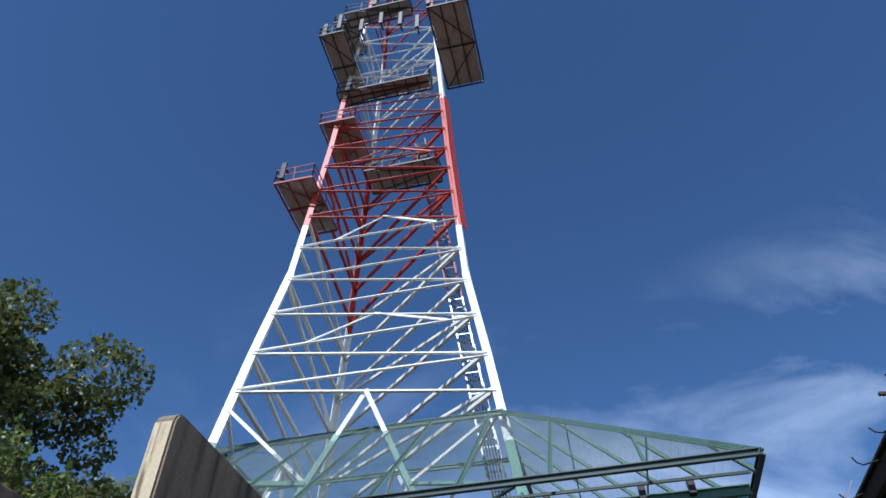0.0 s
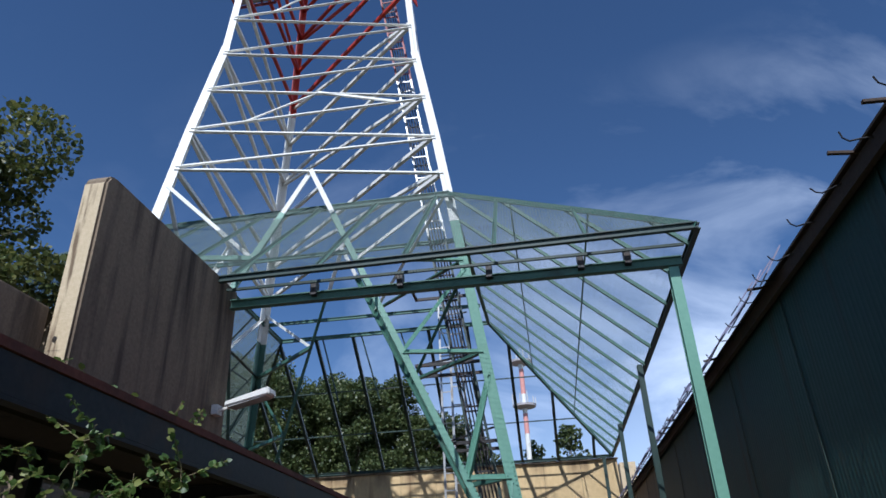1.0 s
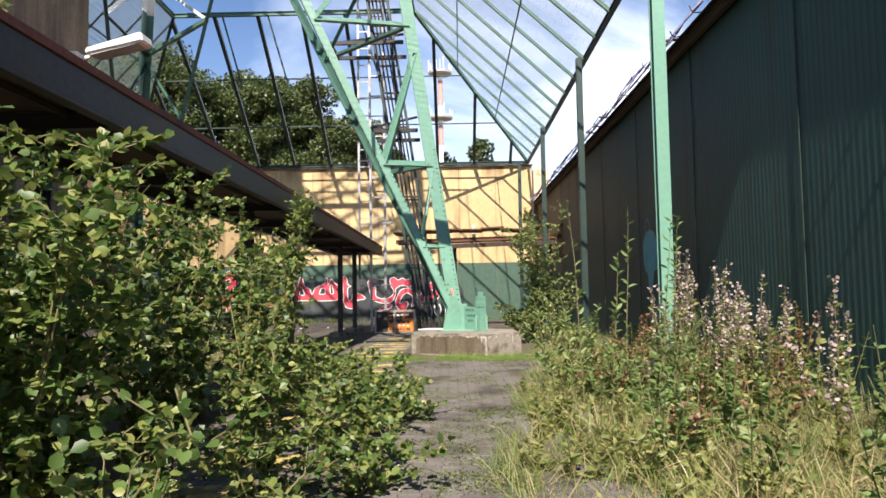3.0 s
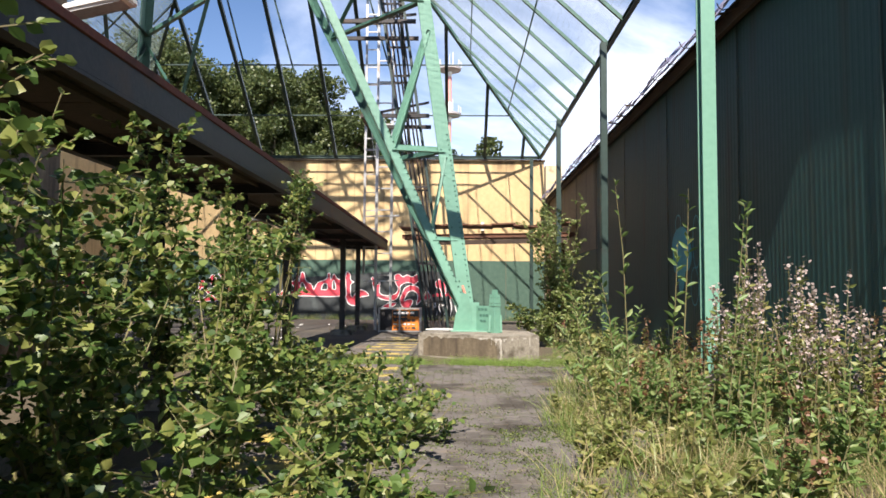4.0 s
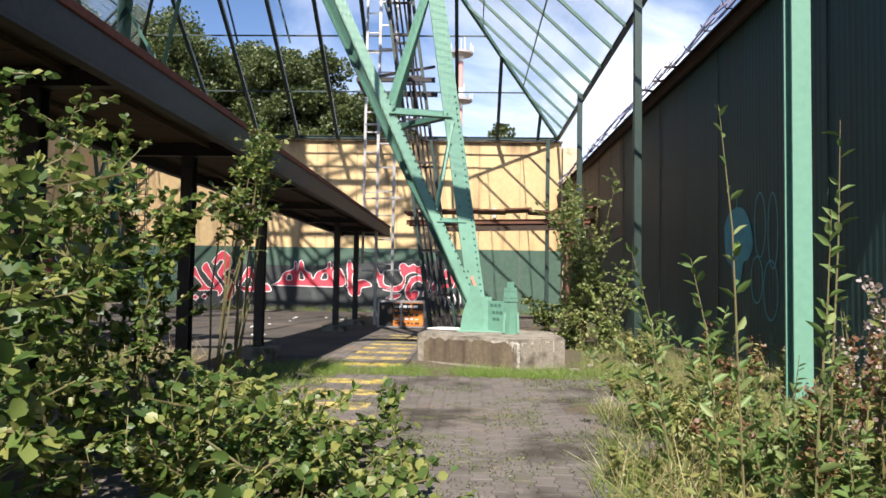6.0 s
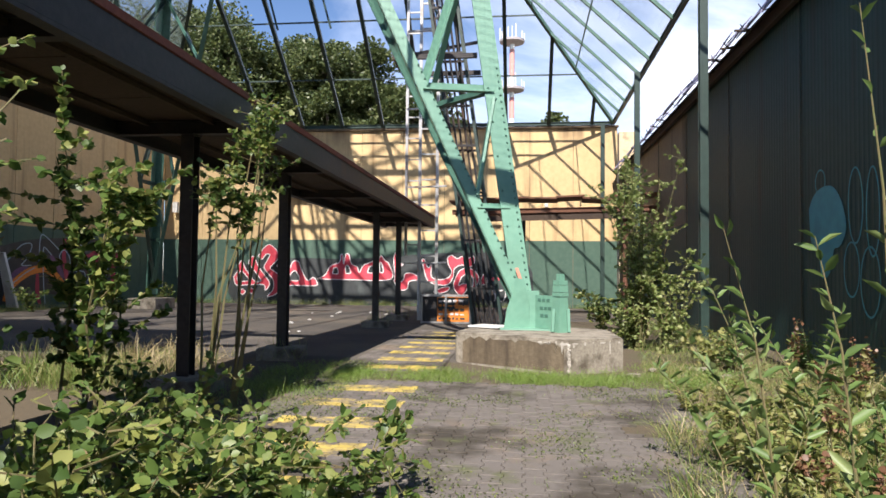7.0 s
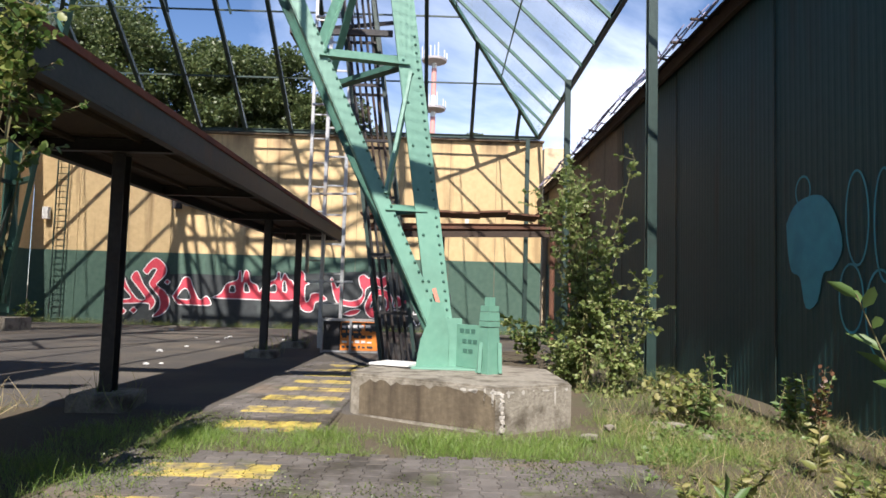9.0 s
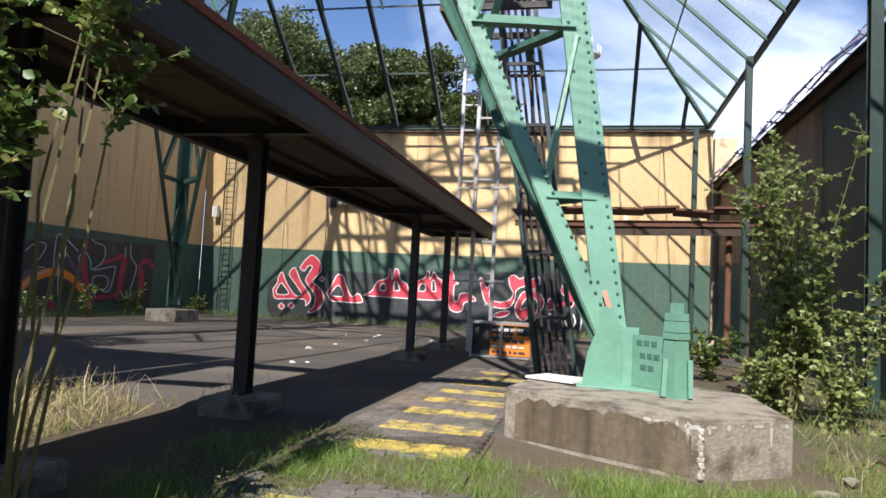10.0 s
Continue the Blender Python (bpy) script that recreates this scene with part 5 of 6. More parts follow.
def leaf_mesh(name, points, ways, sizes, shape, material, rng):
    """Many small folded leaves as one mesh."""
    p, d, s = np.asarray(points, float), np.asarray(ways, float), np.asarray(sizes, float)
    n = len(p)
    d = d / np.maximum(np.linalg.norm(d, axis=1, keepdims=True), 1e-6)
    r = rng.normal(size=(n, 3)) + np.array((0, 0, 1.2))
    side = np.cross(d, r)
    side /= np.maximum(np.linalg.norm(side, axis=1, keepdims=True), 1e-6)
    up = np.cross(side, d)
    v = p[:, None] + (side[:, None] * shape[None, :, 0:1] + d[:, None] * shape[None, :, 1:2] + up[:, None] * shape[None, :, 2:3]) * s[:, None, None]
    k = np.arange(n)[:, None] * 6
    second = (3, 2, 4, 5) if shape is BLADE else (0, 3, 4, 5)
    f = np.concatenate([k + np.array((0, 1, 2, 3)), k + np.array(second)], 0)
    me = bpy.data.meshes.new(name)
    me.vertices.add(n * 6)
    me.vertices.foreach_set("co", v.reshape(-1))
    me.loops.add(f.size)
    me.loops.foreach_set("vertex_index", f.reshape(-1).astype(np.int32))
    me.polygons.add(len(f))
    me.polygons.foreach_set("loop_start", np.arange(0, f.size, 4, dtype=np.int32))
    me.update(calc_edges=True)
    me.validate()
    me.materials.append(material)
    return me


def shrub(name, label, x, y, h, spread, stems, leaves, size, rng, leaf=LEAF_BUSH, shape=BROAD, droop=0.3, lean=(0, 0), bare=0.12, group="shrubs"):
    z0 = ground_z(x, y) - 0.04
    t = thing(name, label, "shrub", group, at=(x, y, z0))
    bm = bmesh.new()
    P, D, S = [], [], []
    for k in range(stems):
        a = rng.uniform(0, 2 * math.pi)
        r = spread * math.sqrt(rng.uniform(0.02, 1))
        hh = h * rng.uniform(0.55, 1.0)
        tip = Vector((r * math.cos(a) + lean[0], r * math.sin(a) + lean[1], hh))
        mid = Vector((tip.x * 0.35 + rng.normal() * 0.08, tip.y * 0.35 + rng.normal() * 0.08, hh * 0.55))
        b0 = Vector((rng.normal() * 0.08 * spread, rng.normal() * 0.08 * spread, 0))
        pts = [b0, b0.lerp(mid, 0.5) + Vector((rng.normal() * 0.04, rng.normal() * 0.04, 0)), mid, mid.lerp(tip, 0.55) + Vector((rng.normal() * 0.05, rng.normal() * 0.05, 0.05 * h)), tip]
        rad = 0.005 + 0.003 * h
        tube(bm, pts, [rad, rad * 0.85, rad * 0.65, rad * 0.4, rad * 0.15], 4)
        curve = smooth([tuple(q) for q in pts], 8)
        twigs = []
        for j in range(int(4 + 3 * h)):
            f = rng.uniform(max(0.25, bare), 0.98)
            o = curve[int(f * (len(curve) - 1))]
            w = Vector((rng.normal(), rng.normal(), rng.uniform(0.0, 0.9))).normalized() * rng.uniform(0.15, 0.42) * min(1.0, spread + 0.25)
            twigs.append((o, o + w))
            bar(bm, o, o + w, 0.006, 0.006)
        for j in range(leaves // stems):
            if rng.uniform() < 0.7:
                o, e = twigs[rng.integers(len(twigs))]
                f = rng.uniform(0.15, 1.05)
                q, w = o.lerp(e, f), (e - o).normalized()
            else:
                i = int(rng.uniform(bare, 1) * (len(curve) - 2))
                q, w = curve[i], (curve[i + 1] - curve[i]).normalized() * 0.4
            P.append(q)
            D.append((w.x + rng.normal() * 0.7, w.y + rng.normal() * 0.7, w.z + rng.normal() * 0.5 - droop))
            S.append(size * rng.uniform(0.55, 1.25))
    tagged(part("branchwork", bm, STEM, t), kind="stuff")
    ob = tagged(new("foliage", leaf_mesh("foliage", P, D, S, shape, leaf, rng)), kind="stuff")
    ob.parent = t
    return t


def shoot(x, y, h, rng, tilt=(0.05, 0.0), size=0.155):
    """One tall willow shoot with long leaves set round the rod."""
    z0 = ground_z(x, y) - 0.03
    t = thing("willow_shoot", "slender willow shoot with long grey-green leaves", "shrub", "willow shoots", at=(x, y, z0))
    pts = [(0, 0, 0), (tilt[0] * h * 0.3, tilt[1] * h * 0.3, h * 0.35), (tilt[0] * h * 0.7 + 0.02, tilt[1] * h * 0.7, h * 0.7), (tilt[0] * h * 1.2, tilt[1] * h * 1.1, h)]
    bm = bmesh.new()
    tube(bm, pts, [0.009, 0.0075, 0.0055, 0.002], 5)
    tagged(part("branchwork", bm, STEM, t), kind="stuff")
    c = smooth(pts, 20)
    P, D, S = [], [], []
    for i in range(10, len(c) - 1):
        if rng.uniform() < 0.66:
            a = i * 2.4 + rng.normal() * 0.3
            P.append(c[i])
            D.append((math.cos(a), math.sin(a), 0.75 + rng.normal() * 0.2))
            S.append(size * (1.15 - 0.5 * i / len(c)) * rng.uniform(0.8, 1.2))
    wide = LANCE * np.array((1.25, 1, 1.6))
    ob = tagged(new("foliage", leaf_mesh("foliage", P, D, S, wide, LEAF_WILLOW, rng)), kind="stuff")
    ob.parent = t


def tree(name, label, x, y, h, r, rng, leaf, n_leaf, size, trunk_r=0.35, low=0.35, z0=0.0, group="trees", flat=1.0, lumps=90):
    t = thing(name, label, "tree", group, at=(x, y, z0 - 0.1))
    bm = bmesh.new()
    lean = Vector((rng.normal() * 0.4, rng.normal() * 0.4, 0))
    axis_pts = [Vector((0, 0, 0)), Vector((0, 0, h * 0.3)) + lean * 0.3, Vector((0, 0, h * 0.6)) + lean * 0.8, Vector((0, 0, h * 0.9)) + lean]
    tube(bm, axis_pts, [trunk_r, trunk_r * 0.8, trunk_r * 0.5, trunk_r * 0.12], 8)
    blobs = []
    for k in range(lumps):
        f = rng.uniform(low, 0.97)
        o = axis_pts[1].lerp(axis_pts[3], max(0.0, min(1.0, (f - 0.3) / 0.6)))
        a = k * 2.4 + rng.normal() * 0.4
        g = (f - low) / (1 - low)
        wide = r * math.sqrt(max(0.02, 1 - abs(2 * g - 0.75) ** 2.2 / 1.6)) * rng.uniform(0.25, 0.85)
        e = Vector((o.x + wide * math.cos(a), o.y + wide * math.sin(a), h * f + rng.uniform(-0.02, 0.04) * h))
        mid = o.lerp(e, 0.5) + Vector((0, 0, 0.02 * h))
        if k % 5 == 0:
            tube(bm, [o - Vector((0, 0, 0.05 * h)), mid, e], [trunk_r * 0.3, trunk_r * 0.18, trunk_r * 0.05], 5)
        blobs.append((e, r * rng.uniform(0.14, 0.33)))
    blobs.append((axis_pts[3], r * 0.25))
    part("trunk", bm, BARK, t)
    cen = np.array([tuple(b[0]) for b in blobs])
    rad = np.array([b[1] for b in blobs])
    wgt = rad ** 2 / (rad ** 2).sum()
    idx = rng.choice(len(blobs), n_leaf, p=wgt)
    dirs = rng.normal(size=(n_leaf, 3))
    dirs /= np.linalg.norm(dirs, axis=1, keepdims=True)
    dist = rng.uniform(0.35, 1.08, size=(n_leaf, 1)) ** 0.6
    pts = cen[idx] + dirs * rad[idx][:, None] * dist * np.array((1, 1, 0.8 * flat))
    ways = dirs + rng.normal(size=(n_leaf, 3)) * 0.8
    ob = new("crown", leaf_mesh("crown", pts, ways, size * rng.uniform(0.6, 1.3, n_leaf), CLUMP, leaf, rng))
    ob.parent = t
    return t


rng = np.random.default_rng(11)
# wood behind the far wall
for x, y, h, r in ((-52, 84, 32, 7.5), (-44, 78, 30, 7.0), (-38, 84, 32, 7.0), (-31, 76, 27.5, 6.5), (-25, 80, 27, 6.2), (-20.5, 76, 24.5, 5.6), (-16.0, 80, 25, 5.4), (-59, 76, 29, 7), (-47, 68, 25, 6), (-35, 70, 25, 5.5), (-28, 86, 29, 6), (-22, 88, 28, 5.5), (-12.0, 78, 21.5, 4.6), (-9, 88, 20, 4.0)):
    tree("woodland_tree", "dense dark green broadleaved tree behind the wall", x, y, h, r, rng, LEAF_TREE, 22000, 0.27, 0.4, 0.42, group="wood behind the wall")
tree("woodland_tree", "lone rounded tree far behind the wall", 4.0, 119, 27.5, 3.4, rng, LEAF_TREE, 2600, 0.5, 0.4, 0.35, group="wood behind the wall")
tree("woodland_tree", "lone rounded tree far behind the wall", -1.5, 128, 27, 3.0, rng, LEAF_TREE, 1800, 0.55, 0.4, 0.35, group="wood behind the wall")
tree("oak_tree", "leafy oak with sunlit yellow-green crown", -17.1, 13.9, 16.0, 4.9, rng, LEAF_OAK, 30000, 0.15, 0.4, 0.42, group="near trees", lumps=44)
tree("oak_tree", "leafy oak with sunlit yellow-green crown", -24.5, 9.5, 19.5, 6.0, rng, LEAF_OAK, 20000, 0.2, 0.4, 0.4, group="near trees", lumps=44)

# overgrown shrubs beside the walkway
label_a = "dense broad-leaved shrub with fresh green leaves"
for x, y, h, sp, n in ((-3.2, 4.5, 3.2, 0.8, 1200), (-2.6, 5.6, 3.0, 0.8, 1400), (-3.5, 6.6, 3.0, 0.9, 1300), (-2.45, 6.9, 2.7, 0.8, 1700), (-2.95, 7.5, 2.7, 0.7, 1300), (-1.95, 6.2, 1.2, 0.6, 500),
                       (-3.4, 8.3, 3.0, 0.9, 1500), (-2.5, 8.4, 2.2, 0.8, 1150), (-1.9, 8.0, 1.2, 0.6, 500), (-3.3, 10.0, 3.1, 0.9, 1500), (-2.4, 10.2, 2.0, 0.8, 950), (-1.75, 9.8, 1.0, 0.6, 450),
                       (-2.9, 11.9, 2.7, 0.7, 1000), (-3.7, 12.4, 3.3, 0.8, 1300), (-2.3, 11.8, 1.2, 0.7, 600)):
    shrub("wild_shrub", label_a, x - (0.3 if x < -2.35 else 0.05), y, h, sp, 12, int(n * 2.6), 0.066, rng)
label_b = "low leafy bramble sprawling over the paving"
for x, y, h, sp, n in ((-1.6, 11.3, 0.55, 0.7, 420), (-1.3, 7.0, 0.5, 0.6, 380), (-2.0, 12.8, 0.6, 0.8, 480), (-2.8, 13.4, 0.75, 0.8, 480), (-1.5, 9.0, 0.5, 0.7, 380), (-2.6, 14.5, 0.5, 0.6, 260), (-1.2, 12.2, 0.3, 0.5, 150), (-3.6, 14.8, 0.8, 0.7, 300), (-1.9, 13.6, 0.55, 0.8, 420), (-2.6, 12.4, 0.8, 0.8, 520), (-1.45, 13.0, 0.35, 0.6, 260), (-3.2, 14.2, 0.7, 0.7, 400), (-1.2, 4.9, 0.5, 0.6, 300), (-1.8, 4.2, 1.0, 0.7, 420)):
    shrub("bramble", label_b, x, y, h, sp, 9, int(n * 1.7), 0.078, rng, droop=0.1, group="brambles")
for x, y, h, sp, n, low in ((-3.95, 16.1, 4.0, 0.5, 1000, 0.70), (-3.95, 16.9, 4.1, 0.5, 900, 0.72), (-3.85, 14.0, 3.4, 0.8, 2600, 0.34)):
    shrub("tall_sapling", "tall thin sapling beside the edge of the walkway roof", x, y, h, sp, 5, n, 0.072, rng, bare=low, lean=(0.45, 0.1), group="saplings")
for x, y in ((-9.0, 8.5), (-9.1, 9.6)):
    tpl = shrub("ivy_tuft", "leafy tuft growing on top of the low wall", x, y, 1.0, 0.5, 6, 260, 0.11, rng, group="wall tufts")
    tpl.location.z = 6.98
for x, y in ((-5.2, 7.0), (-5.4, 8.2), (-5.0, 9.5), (-5.5, 10.4)):
    tpl = shrub("roof_weed", "sprig of weed growing on the walkway roof", x, y, 0.7, 0.3, 3, 70, 0.09, rng, group="roof weeds")
    tpl.location.z = 3.75

# sapling thicket by the near tower leg
shrub("birch_bush", "bushy young birch with small bright leaves", 1.85, 24.3, 4.3, 0.95, 20, 5200, 0.085, rng, leaf=LEAF_BIRCH, bare=0.05, group="birch bushes")
shrub("birch_bush", "bushy young birch with small bright leaves", 2.3, 23.7, 2.2, 0.75, 12, 2000, 0.085, rng, leaf=LEAF_BIRCH, bare=0.05, group="birch bushes")
shrub("birch_bush", "low spreading birch scrub", 1.75, 24.6, 1.2, 0.8, 9, 1300, 0.085, rng, leaf=LEAF_BIRCH, bare=0.05, group="birch bushes")
shrub("birch_bush", "low spreading birch scrub", 1.7, 29.5, 1.2, 0.9, 9, 700, 0.12, rng, leaf=LEAF_BUSH, bare=0.05, group="birch bushes")
shrub("birch_bush", "low spreading birch scrub", 2.6, 21.6, 0.7, 0.8, 8, 420, 0.09, rng, leaf=LEAF_WEED, bare=0.05, group="birch bushes")
for x, y, h in ((-19.5, 33.5, 1.2), (-20.2, 36.8, 1.5), (-20.5, 40.0, 1.2), (-19.6, 43.0, 1.0)):
    shrub("wall_weed", "tuft of weeds at the foot of the wall", x, y, h, 0.8, 7, 300, 0.13, rng, group="wall weeds")
# willow shoots
for x, y, h, tilt in ((0.66, 12.85, 1.85, (-0.14, 0.0)), (0.95, 12.7, 1.8, (-0.10, 0.02)), (1.05, 12.6, 2.85, (-0.05, 0.0)), (1.35, 12.3, 2.1, (0.05, 0)), (1.6, 12.6, 2.75, (0.03, 0)), (1.9, 12.1, 2.5, (0.07, 0)), (0.90, 13.4, 1.25, (-0.40, 0)), (2.2, 12.6, 2.6, (0.05, 0)), 
                      (1.15, 14.5, 1.65, (-0.24, 0.0)), (1.35, 14.6, 1.35, (0.22, 0.05)), (1.7, 14.9, 1.3, (-0.35, 0.0)), (1.0, 14.9, 0.9, (-0.55, 0.0))):
    shoot(x, y, h, rng, tilt)


# weeds and fireweed along the shed
def verge_edge(y):
    """Where the paving gives way to the rough verge, ragged."""
    return -0.45 + 0.14 * (y - 8.0) + 0.35 * noise.noise((3.1, y * 0.9, 4)) + 0.15 * noise.noise((8.2, y * 3.0, 4))


def weed(x, y, h, rng, kind):
    z0 = ground_z(x, y) - 0.03
    label = {0: "leafy green weed on the rough verge", 1: "fireweed gone to pale seed fluff", 2: "withered rust-brown dock stalk"}[kind]
    t = thing(("verge_weed", "fireweed", "dock_stalk")[kind], label, "weed", ("verge weeds", "fireweed", "dock stalks")[kind], at=(x, y, z0))
    bm = bmesh.new()
    P, D, S, Q, E, W = [], [], [], [], [], []
    for k in range(4 if kind != 2 else 3):
        tip = Vector((rng.normal() * 0.13, rng.normal() * 0.13, h * rng.uniform(0.7, 1.0)))
        b0 = Vector((rng.normal() * 0.08, rng.normal() * 0.08, 0))
        mid = b0.lerp(tip, 0.5) + Vector((rng.normal() * 0.03, rng.normal() * 0.03, 0))
        tube(bm, [b0, mid, tip], [0.008, 0.006, 0.003], 4)
        for j in range(26):
            f = rng.uniform(0.1, 0.95)
            P.append(b0.lerp(mid, f * 2) if f < 0.5 else mid.lerp(tip, f * 2 - 1))
            D.append((rng.normal(), rng.normal(), 0.5))
            S.append(rng.uniform(0.07, 0.15) * (1.2 - 0.6 * f))
        if kind:
            for j in range(40):
                f = rng.uniform(0.62, 1.02)
                Q.append(mid.lerp(tip, f * 2 - 1) + Vector((rng.normal(), rng.normal(), rng.normal())) * 0.022)
                E.append((rng.normal(), rng.normal(), 0.6))
                W.append(rng.uniform(0.02, 0.045))
    tagged(part("branchwork", bm, STEM, t), kind="stuff")
    ob = tagged(new("foliage", leaf_mesh("foliage", P, D, S, LANCE * np.array((1.6, 1, 1)), LEAF_WEED if kind or h < 0.65 else LEAF_WILLOW, rng)), kind="stuff")
    ob.parent = t
    if kind:
        ob = tagged(new("seed_fluff", leaf_mesh("seed_fluff", Q, E, W, CLUMP, SEED if kind == 1 else DOCK, rng)), kind="stuff")
        ob.parent = t


DOCK = leaf_material("dock_seed", (0.13, 0.06, 0.03), (0.19, 0.10, 0.055), (0.27, 0.17, 0.09), 0.2)
for k in range(135):
    y = rng.uniform(4.0, 15.2)
    x = rng.uniform(1.05 + 0.3 * (y < 9), 4.1)
    q = rng.uniform()
    weed(x, y, rng.uniform(0.6, 1.35) * (0.7 if x < 1.7 else 1.3 if y < 9 else 1.15), rng, 1 if (q < 0.12 and x > 1.9) else 2 if q < 0.36 else 0)
for k in range(75):
    y = rng.uniform(6.5, 17.5)
    weed(verge_edge(y) + rng.uniform(0.35, 1.9), y, rng.uniform(0.22, 0.6), rng, 0)
for k in range(14):
    weed(rng.uniform(2.6, 4.2), rng.uniform(15.5, 21.5), rng.uniform(0.5, 1.1), rng, 2 if k % 2 else 0)
for x, y, h in ((2.35, 12.5, 1.95), (2.6, 12.8, 2.15), (2.8, 12.4, 1.9), (2.45, 13.2, 2.0), (3.0, 12.9, 2.05), (2.7, 13.4, 1.9), (3.3, 12.5, 1.85), (3.1, 11.6, 1.75), (2.75, 11.8, 1.7), (3.5, 11.0, 1.7), (3.4, 13.4, 1.8), (2.2, 12.9, 1.75)):
    weed(x, y, h, rng, 1)


# grass: blades by zone
def grass(name, label, zones, rng, material=GRASS, lean=0.45, clump=0.55, inside=None):
    P, D, S = [], [], []
    for x0, x1, y0, y1, n, lo, hi in zones:
        for k in range(int(n * 4.5)):
            x, y = rng.uniform(x0, x1), rng.uniform(y0, y1)
            if noise.noise((x * 1.3, y * 1.3, 5)) + 0.5 * noise.noise((x * 5, y * 5, 8)) < rng.uniform(-clump, clump):
                continue
            if inside and not inside(x, y):
                continue
            P.append((x, y, ground_z(x, y) - 0.02))
            D.append((rng.normal() * lean, rng.normal() * lean, 1))
            S.append((lo + (hi - lo) * rng.uniform() ** 1.8 * 1.25) * (0.75 + 0.5 * abs(noise.noise((x * 0.8, y * 0.8, 12)))))
    ob = new(name, leaf_mesh(name, P, D, S, BLADE, material, rng))
    tagged(ob, label, "grass", kind="stuff")


def creeping(name, label, zones, rng, shape, material, sizes, inside=None, cut=0.0):
    """Moss and low broad leaves that hug the ground in patches."""
    P, D, S = [], [], []
    for x0, x1, y0, y1, n in zones:
        for k in range(n):
            x, y = rng.uniform(x0, x1), rng.uniform(y0, y1)
            m = noise.noise((x * 1.1, y * 1.1, 31)) + 0.6 * noise.noise((x * 4.5, y * 4.5, 17))
            if m < cut + rng.normal() * 0.12 or (inside and not inside(x, y)):
                continue
            P.append((x, y, ground_z(x, y) + 0.028 + rng.uniform(0, 0.008)))
            D.append((rng.normal(), rng.normal(), 0.25 + 0.2 * rng.uniform()))
            S.append(rng.uniform(*sizes))
    tagged(new(name, leaf_mesh(name, P, D, S, shape, material, rng)), label, "plant", kind="stuff")


on_verge = lambda x, y: x > verge_edge(y)
grass("verge_grass", "green grass on the rough verge", ((-0.6, 4.6, 3.0, 9.0, 9500, 0.08, 0.42), (-0.4, 4.6, 9.0, 16.5, 15000, 0.07, 0.38), (0.6, 4.6, 16.5, 22.0, 8000, 0.06, 0.22), (1.2, 4.4, 22, 34, 3500, 0.1, 0.4)), rng, lean=0.6, inside=on_verge)
grass("dry_grass", "straw-coloured dry grass and stalks on the verge", ((-0.2, 4.6, 3.0, 9.5, 7000, 0.10, 0.5), (0.0, 4.6, 9.5, 16.5, 6500, 0.08, 0.42), (1.2, 4.6, 16.5, 22.0, 2600, 0.06, 0.3), (-9.0, -5.9, 18.2, 21.6, 1500, 0.1, 0.5)), rng, GRASS_DRY, lean=0.75, inside=lambda x, y: x < -5 or x > verge_edge(y) + 0.15)
grass("joint_grass", "tufts of grass growing through the paving", ((-2.2, 1.0, 3.0, 12.5, 3000, 0.03, 0.13), (-2.0, 1.0, 12.5, 18.9, 700, 0.03, 0.14), (-4.2, -3.0, 14.5, 21.0, 1300, 0.04, 0.17), (-9.0, -5.9, 18.2, 21.6, 1200, 0.05, 0.22)), rng, GRASS_LUSH, lean=0.6, clump=0.28)
grass("strip_grass", "strip of lush short grass before the foundation block", ((-3.4, 2.6, 18.95, 20.1, 8500, 0.05, 0.20), (-4.6, -2.9, 17.4, 20.3, 2600, 0.05, 0.20), (0.9, 2.6, 19.6, 21.4, 1800, 0.05, 0.16)), rng, GRASS_LUSH, lean=0.55)
creeping("moss", "green and brown moss over the damp paving", ((-2.4, 1.0, 3.0, 12.8, 90000), (-2.9, 1.0, 12.8, 18.9, 22000), (-4.3, -2.9, 16, 21, 8000)), rng, CLUMP, MOSS, (0.008, 0.02), cut=0.14)
creeping("clover", "low bright broad-leaved plants among the grass", ((-0.2, 4.5, 3.0, 22.0, 26000),), rng, BROAD, LEAF_WILLOW, (0.03, 0.075), inside=lambda x, y: x > verge_edge(y) + 0.2, cut=0.2)
grass("wall_grass", "dry grass strip at the foot of the walls", ((-21.2, 3.5, 45.2, 46.3, 3600, 0.12, 0.42), (-21.2, -20.2, 30, 46, 2200, 0.12, 0.4), (-9.5, -5.5, 17.6, 18.6, 900, 0.2, 0.6)), rng)
P = [(rng.uniform(-5.4, -4.5), y + rng.normal() * 0.25, 0.02) for y in (21.25, 29.3, 33.0) for k in range(70)]
ob = new("footing_tufts", leaf_mesh("footing_tufts", P, [(rng.normal() * 0.4, rng.normal() * 0.4, 1) for p in P], [rng.uniform(0.15, 0.5) for p in P], BLADE, GRASS, rng))
tagged(ob, "grass tufts round the canopy post footings", "grass", kind="stuff")


# small rubble and litter
def rubble(x, y, s, rng, mat, label):
    bm = bmesh.new()
    bmesh.ops.create_icosphere(bm, subdivisions=1, radius=s)
    for v in bm.verts:
        v.co *= rng.uniform(0.65, 1.15)
        v.co.z *= 0.45
    ob = part("rubble", bm, mat)
    ob.location = (x, y, ground_z(x, y) + s * 0.2)
    tagged(ob, label, "stone", "rubble")


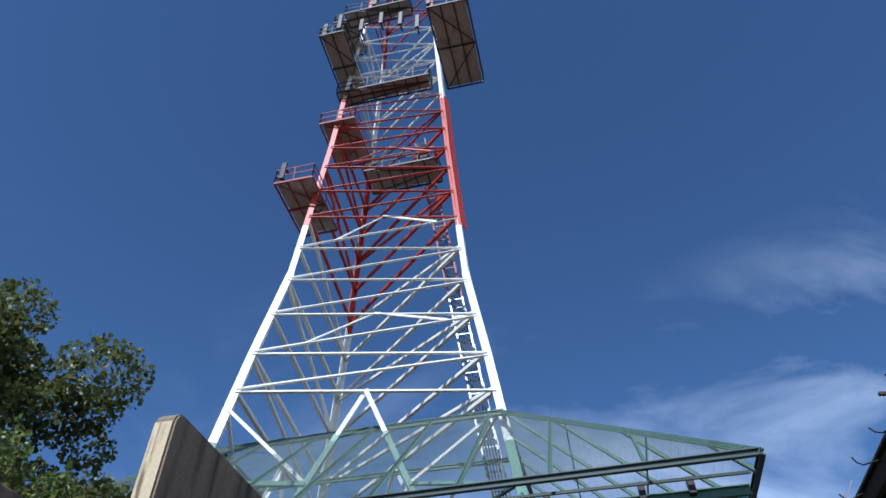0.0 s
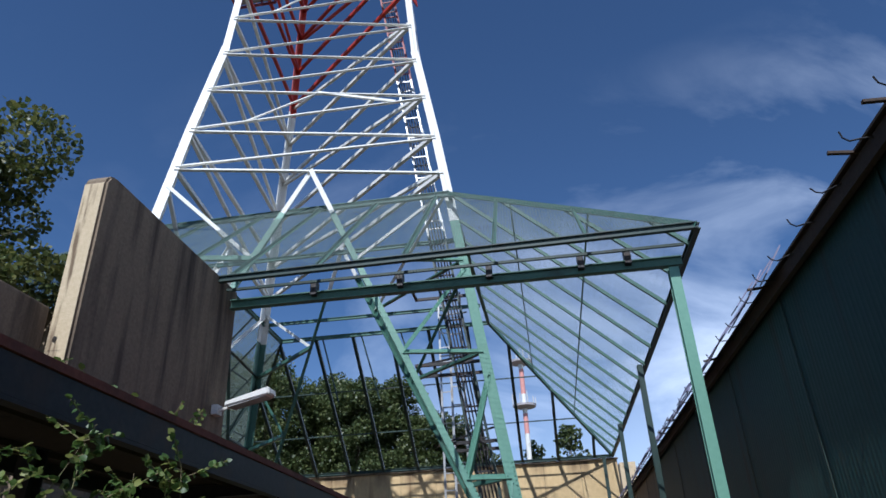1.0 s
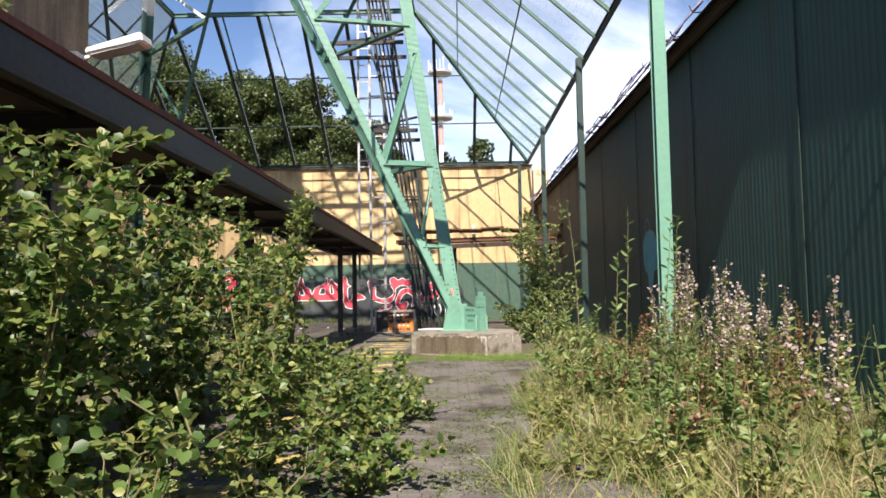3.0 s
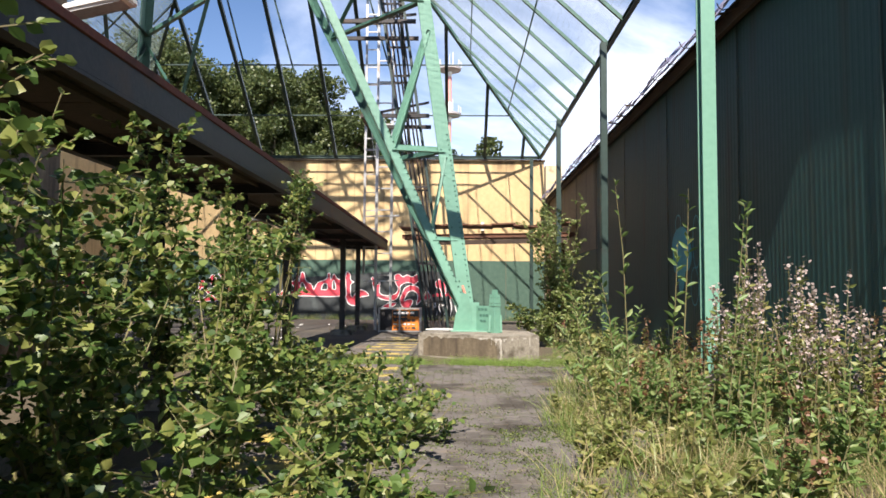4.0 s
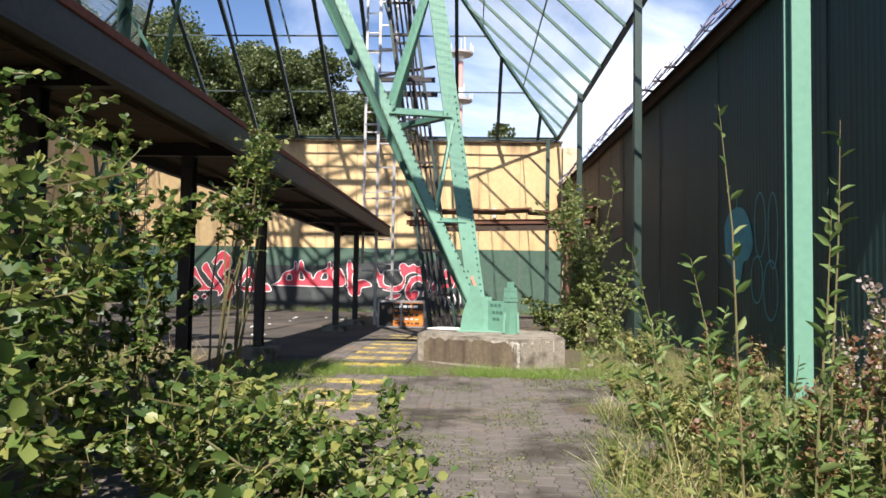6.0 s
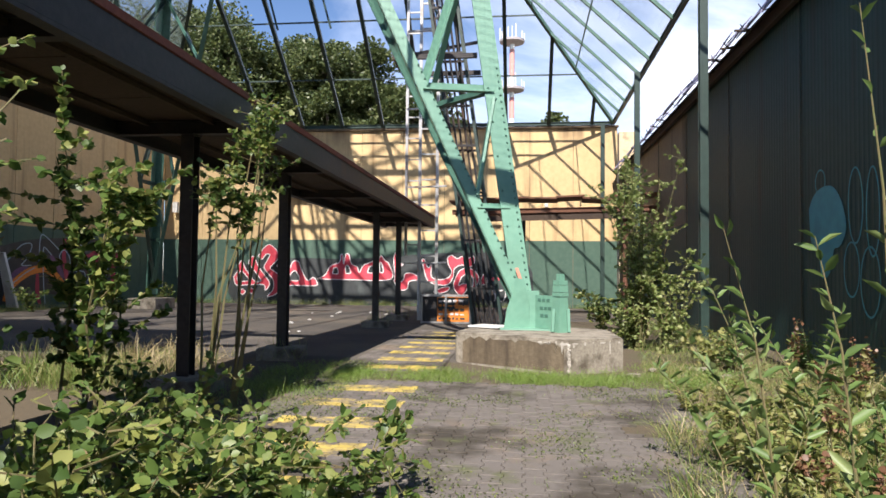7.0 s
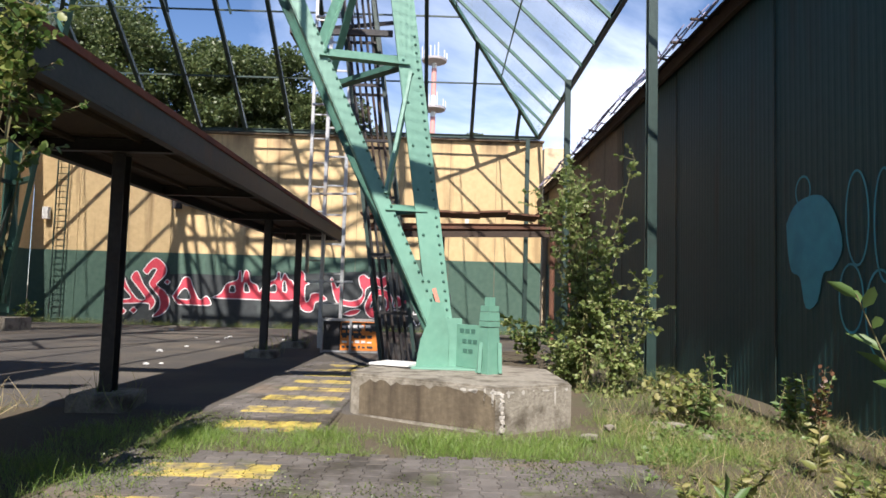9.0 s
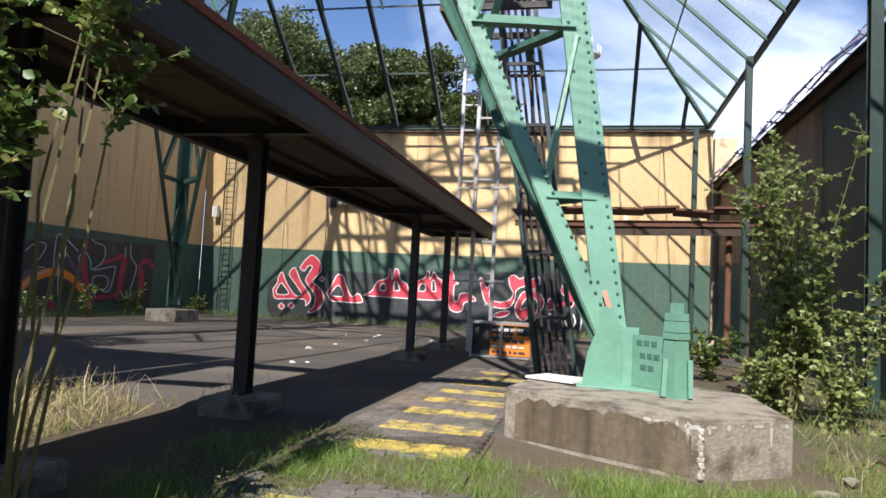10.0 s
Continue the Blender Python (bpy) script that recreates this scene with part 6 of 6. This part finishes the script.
for k in range(16):
    rubble(rng.uniform(0.9, 2.6), rng.uniform(20.0, 21.3), rng.uniform(0.04, 0.13), rng, BLOCKC, "pale broken concrete lump in the grass")
for k in range(12):
    rubble(rng.uniform(-14, -6), rng.uniform(26, 44), rng.uniform(0.05, 0.12), rng, LAMPWHITE, "pale litter scrap on the asphalt")

# ---------------------------------------------------------------- paving
def paver_shape(h=0.06):
    e, w, l = 0.0125, 0.0825 - 0.002, 0.1 - 0.002
    right = [(w + e, -l), (w + e, -0.068), (w - e, -0.036), (w - e, 0.036), (w + e, 0.068), (w + e, l)]
    out = right + [(-x, y) for x, y in reversed(right)]
    inner = [(x * 0.94, y * 0.95) for x, y in out]
    verts = [(x, y, -h) for x, y in out] + [(x, y, -0.006) for x, y in out] + [(x, y, 0.0) for x, y in inner]
    n = len(out)
    faces = [(i, (i + 1) % n, n + (i + 1) % n, n + i) for i in range(n)] + [(n + i, n + (i + 1) % n, 2 * n + (i + 1) % n, 2 * n + i) for i in range(n)]
    faces += [(2 * n, 2 * n + 1, 2 * n + 10, 2 * n + 11), (2 * n + 1, 2 * n + 2, 2 * n + 9, 2 * n + 10), (2 * n + 2, 2 * n + 3, 2 * n + 8, 2 * n + 9), (2 * n + 3, 2 * n + 4, 2 * n + 7, 2 * n + 8), (2 * n + 4, 2 * n + 5, 2 * n + 6, 2 * n + 7)]
    return verts, faces


def build_paving():
    bed = new("pavement", mesh_from("pavement", [(x, y, 0.0) for y in (2.0, 18.95) for x in (-3.6, 1.35)] + [(x, y, 0.004 - 0.0105 * max(0, y - 22)) for y in (18.95, 28.4) for x in (-3.6, -1.88)], [(0, 1, 3, 2), (4, 5, 7, 6)], SOIL))
    tagged(bed, "interlocking grey concrete paving with worn yellow stripes", "pavement", kind="structure")
    verts, faces = paver_shape()
    stone = mesh_from("paver", verts, faces, PAVER)
    va, fa = np.array(verts), faces
    V, F = [], []
    r = random.Random(5)
    made = 0
    col = 0
    x = -3.5
    while x < 1.3:
        y = 2.1 + (0.1 if col % 2 else 0)
        while y < 28.3:
            inside = (y < 18.9) or (20.0 < y and x < -1.95)
            gone = noise.noise((x * 0.8, y * 0.8, 9)) > 0.52 or (18.9 <= y <= 20.0)
            if inside and not gone:
                z = ground_z(x, y) + 0.030 + r.uniform(-0.004, 0.004) + 0.012 * noise.noise((x * 0.6, y * 0.6, 1))
                if 13.6 < y < 17.8 and -1.3 < x < 0.75 and made < 300:
                    ob = new("paver", stone)
                    ob.parent = bed
                    ob.matrix_basis = pose(x, y, z, r.uniform(-1.2, 1.2), r.uniform(-1.2, 1.2), r.uniform(-1, 1))
                    made += 1
                else:
                    k = len(V)
                    tx, ty = r.uniform(-0.015, 0.015), r.uniform(-0.015, 0.015)
                    V.extend((x + a, y + b, z + c + tx * a + ty * b) for a, b, c in verts)
                    F.extend(tuple(i + k for i in f) for f in fa)
            y += 0.2
        x += 0.165
        col += 1
    ob = new("paver_field", mesh_from("paver_field", V, F, PAVER))
    ob.parent = bed
    tagged(ob, "rows of grey interlocking pavers with worn yellow stripes", kind="stuff")


build_paving()
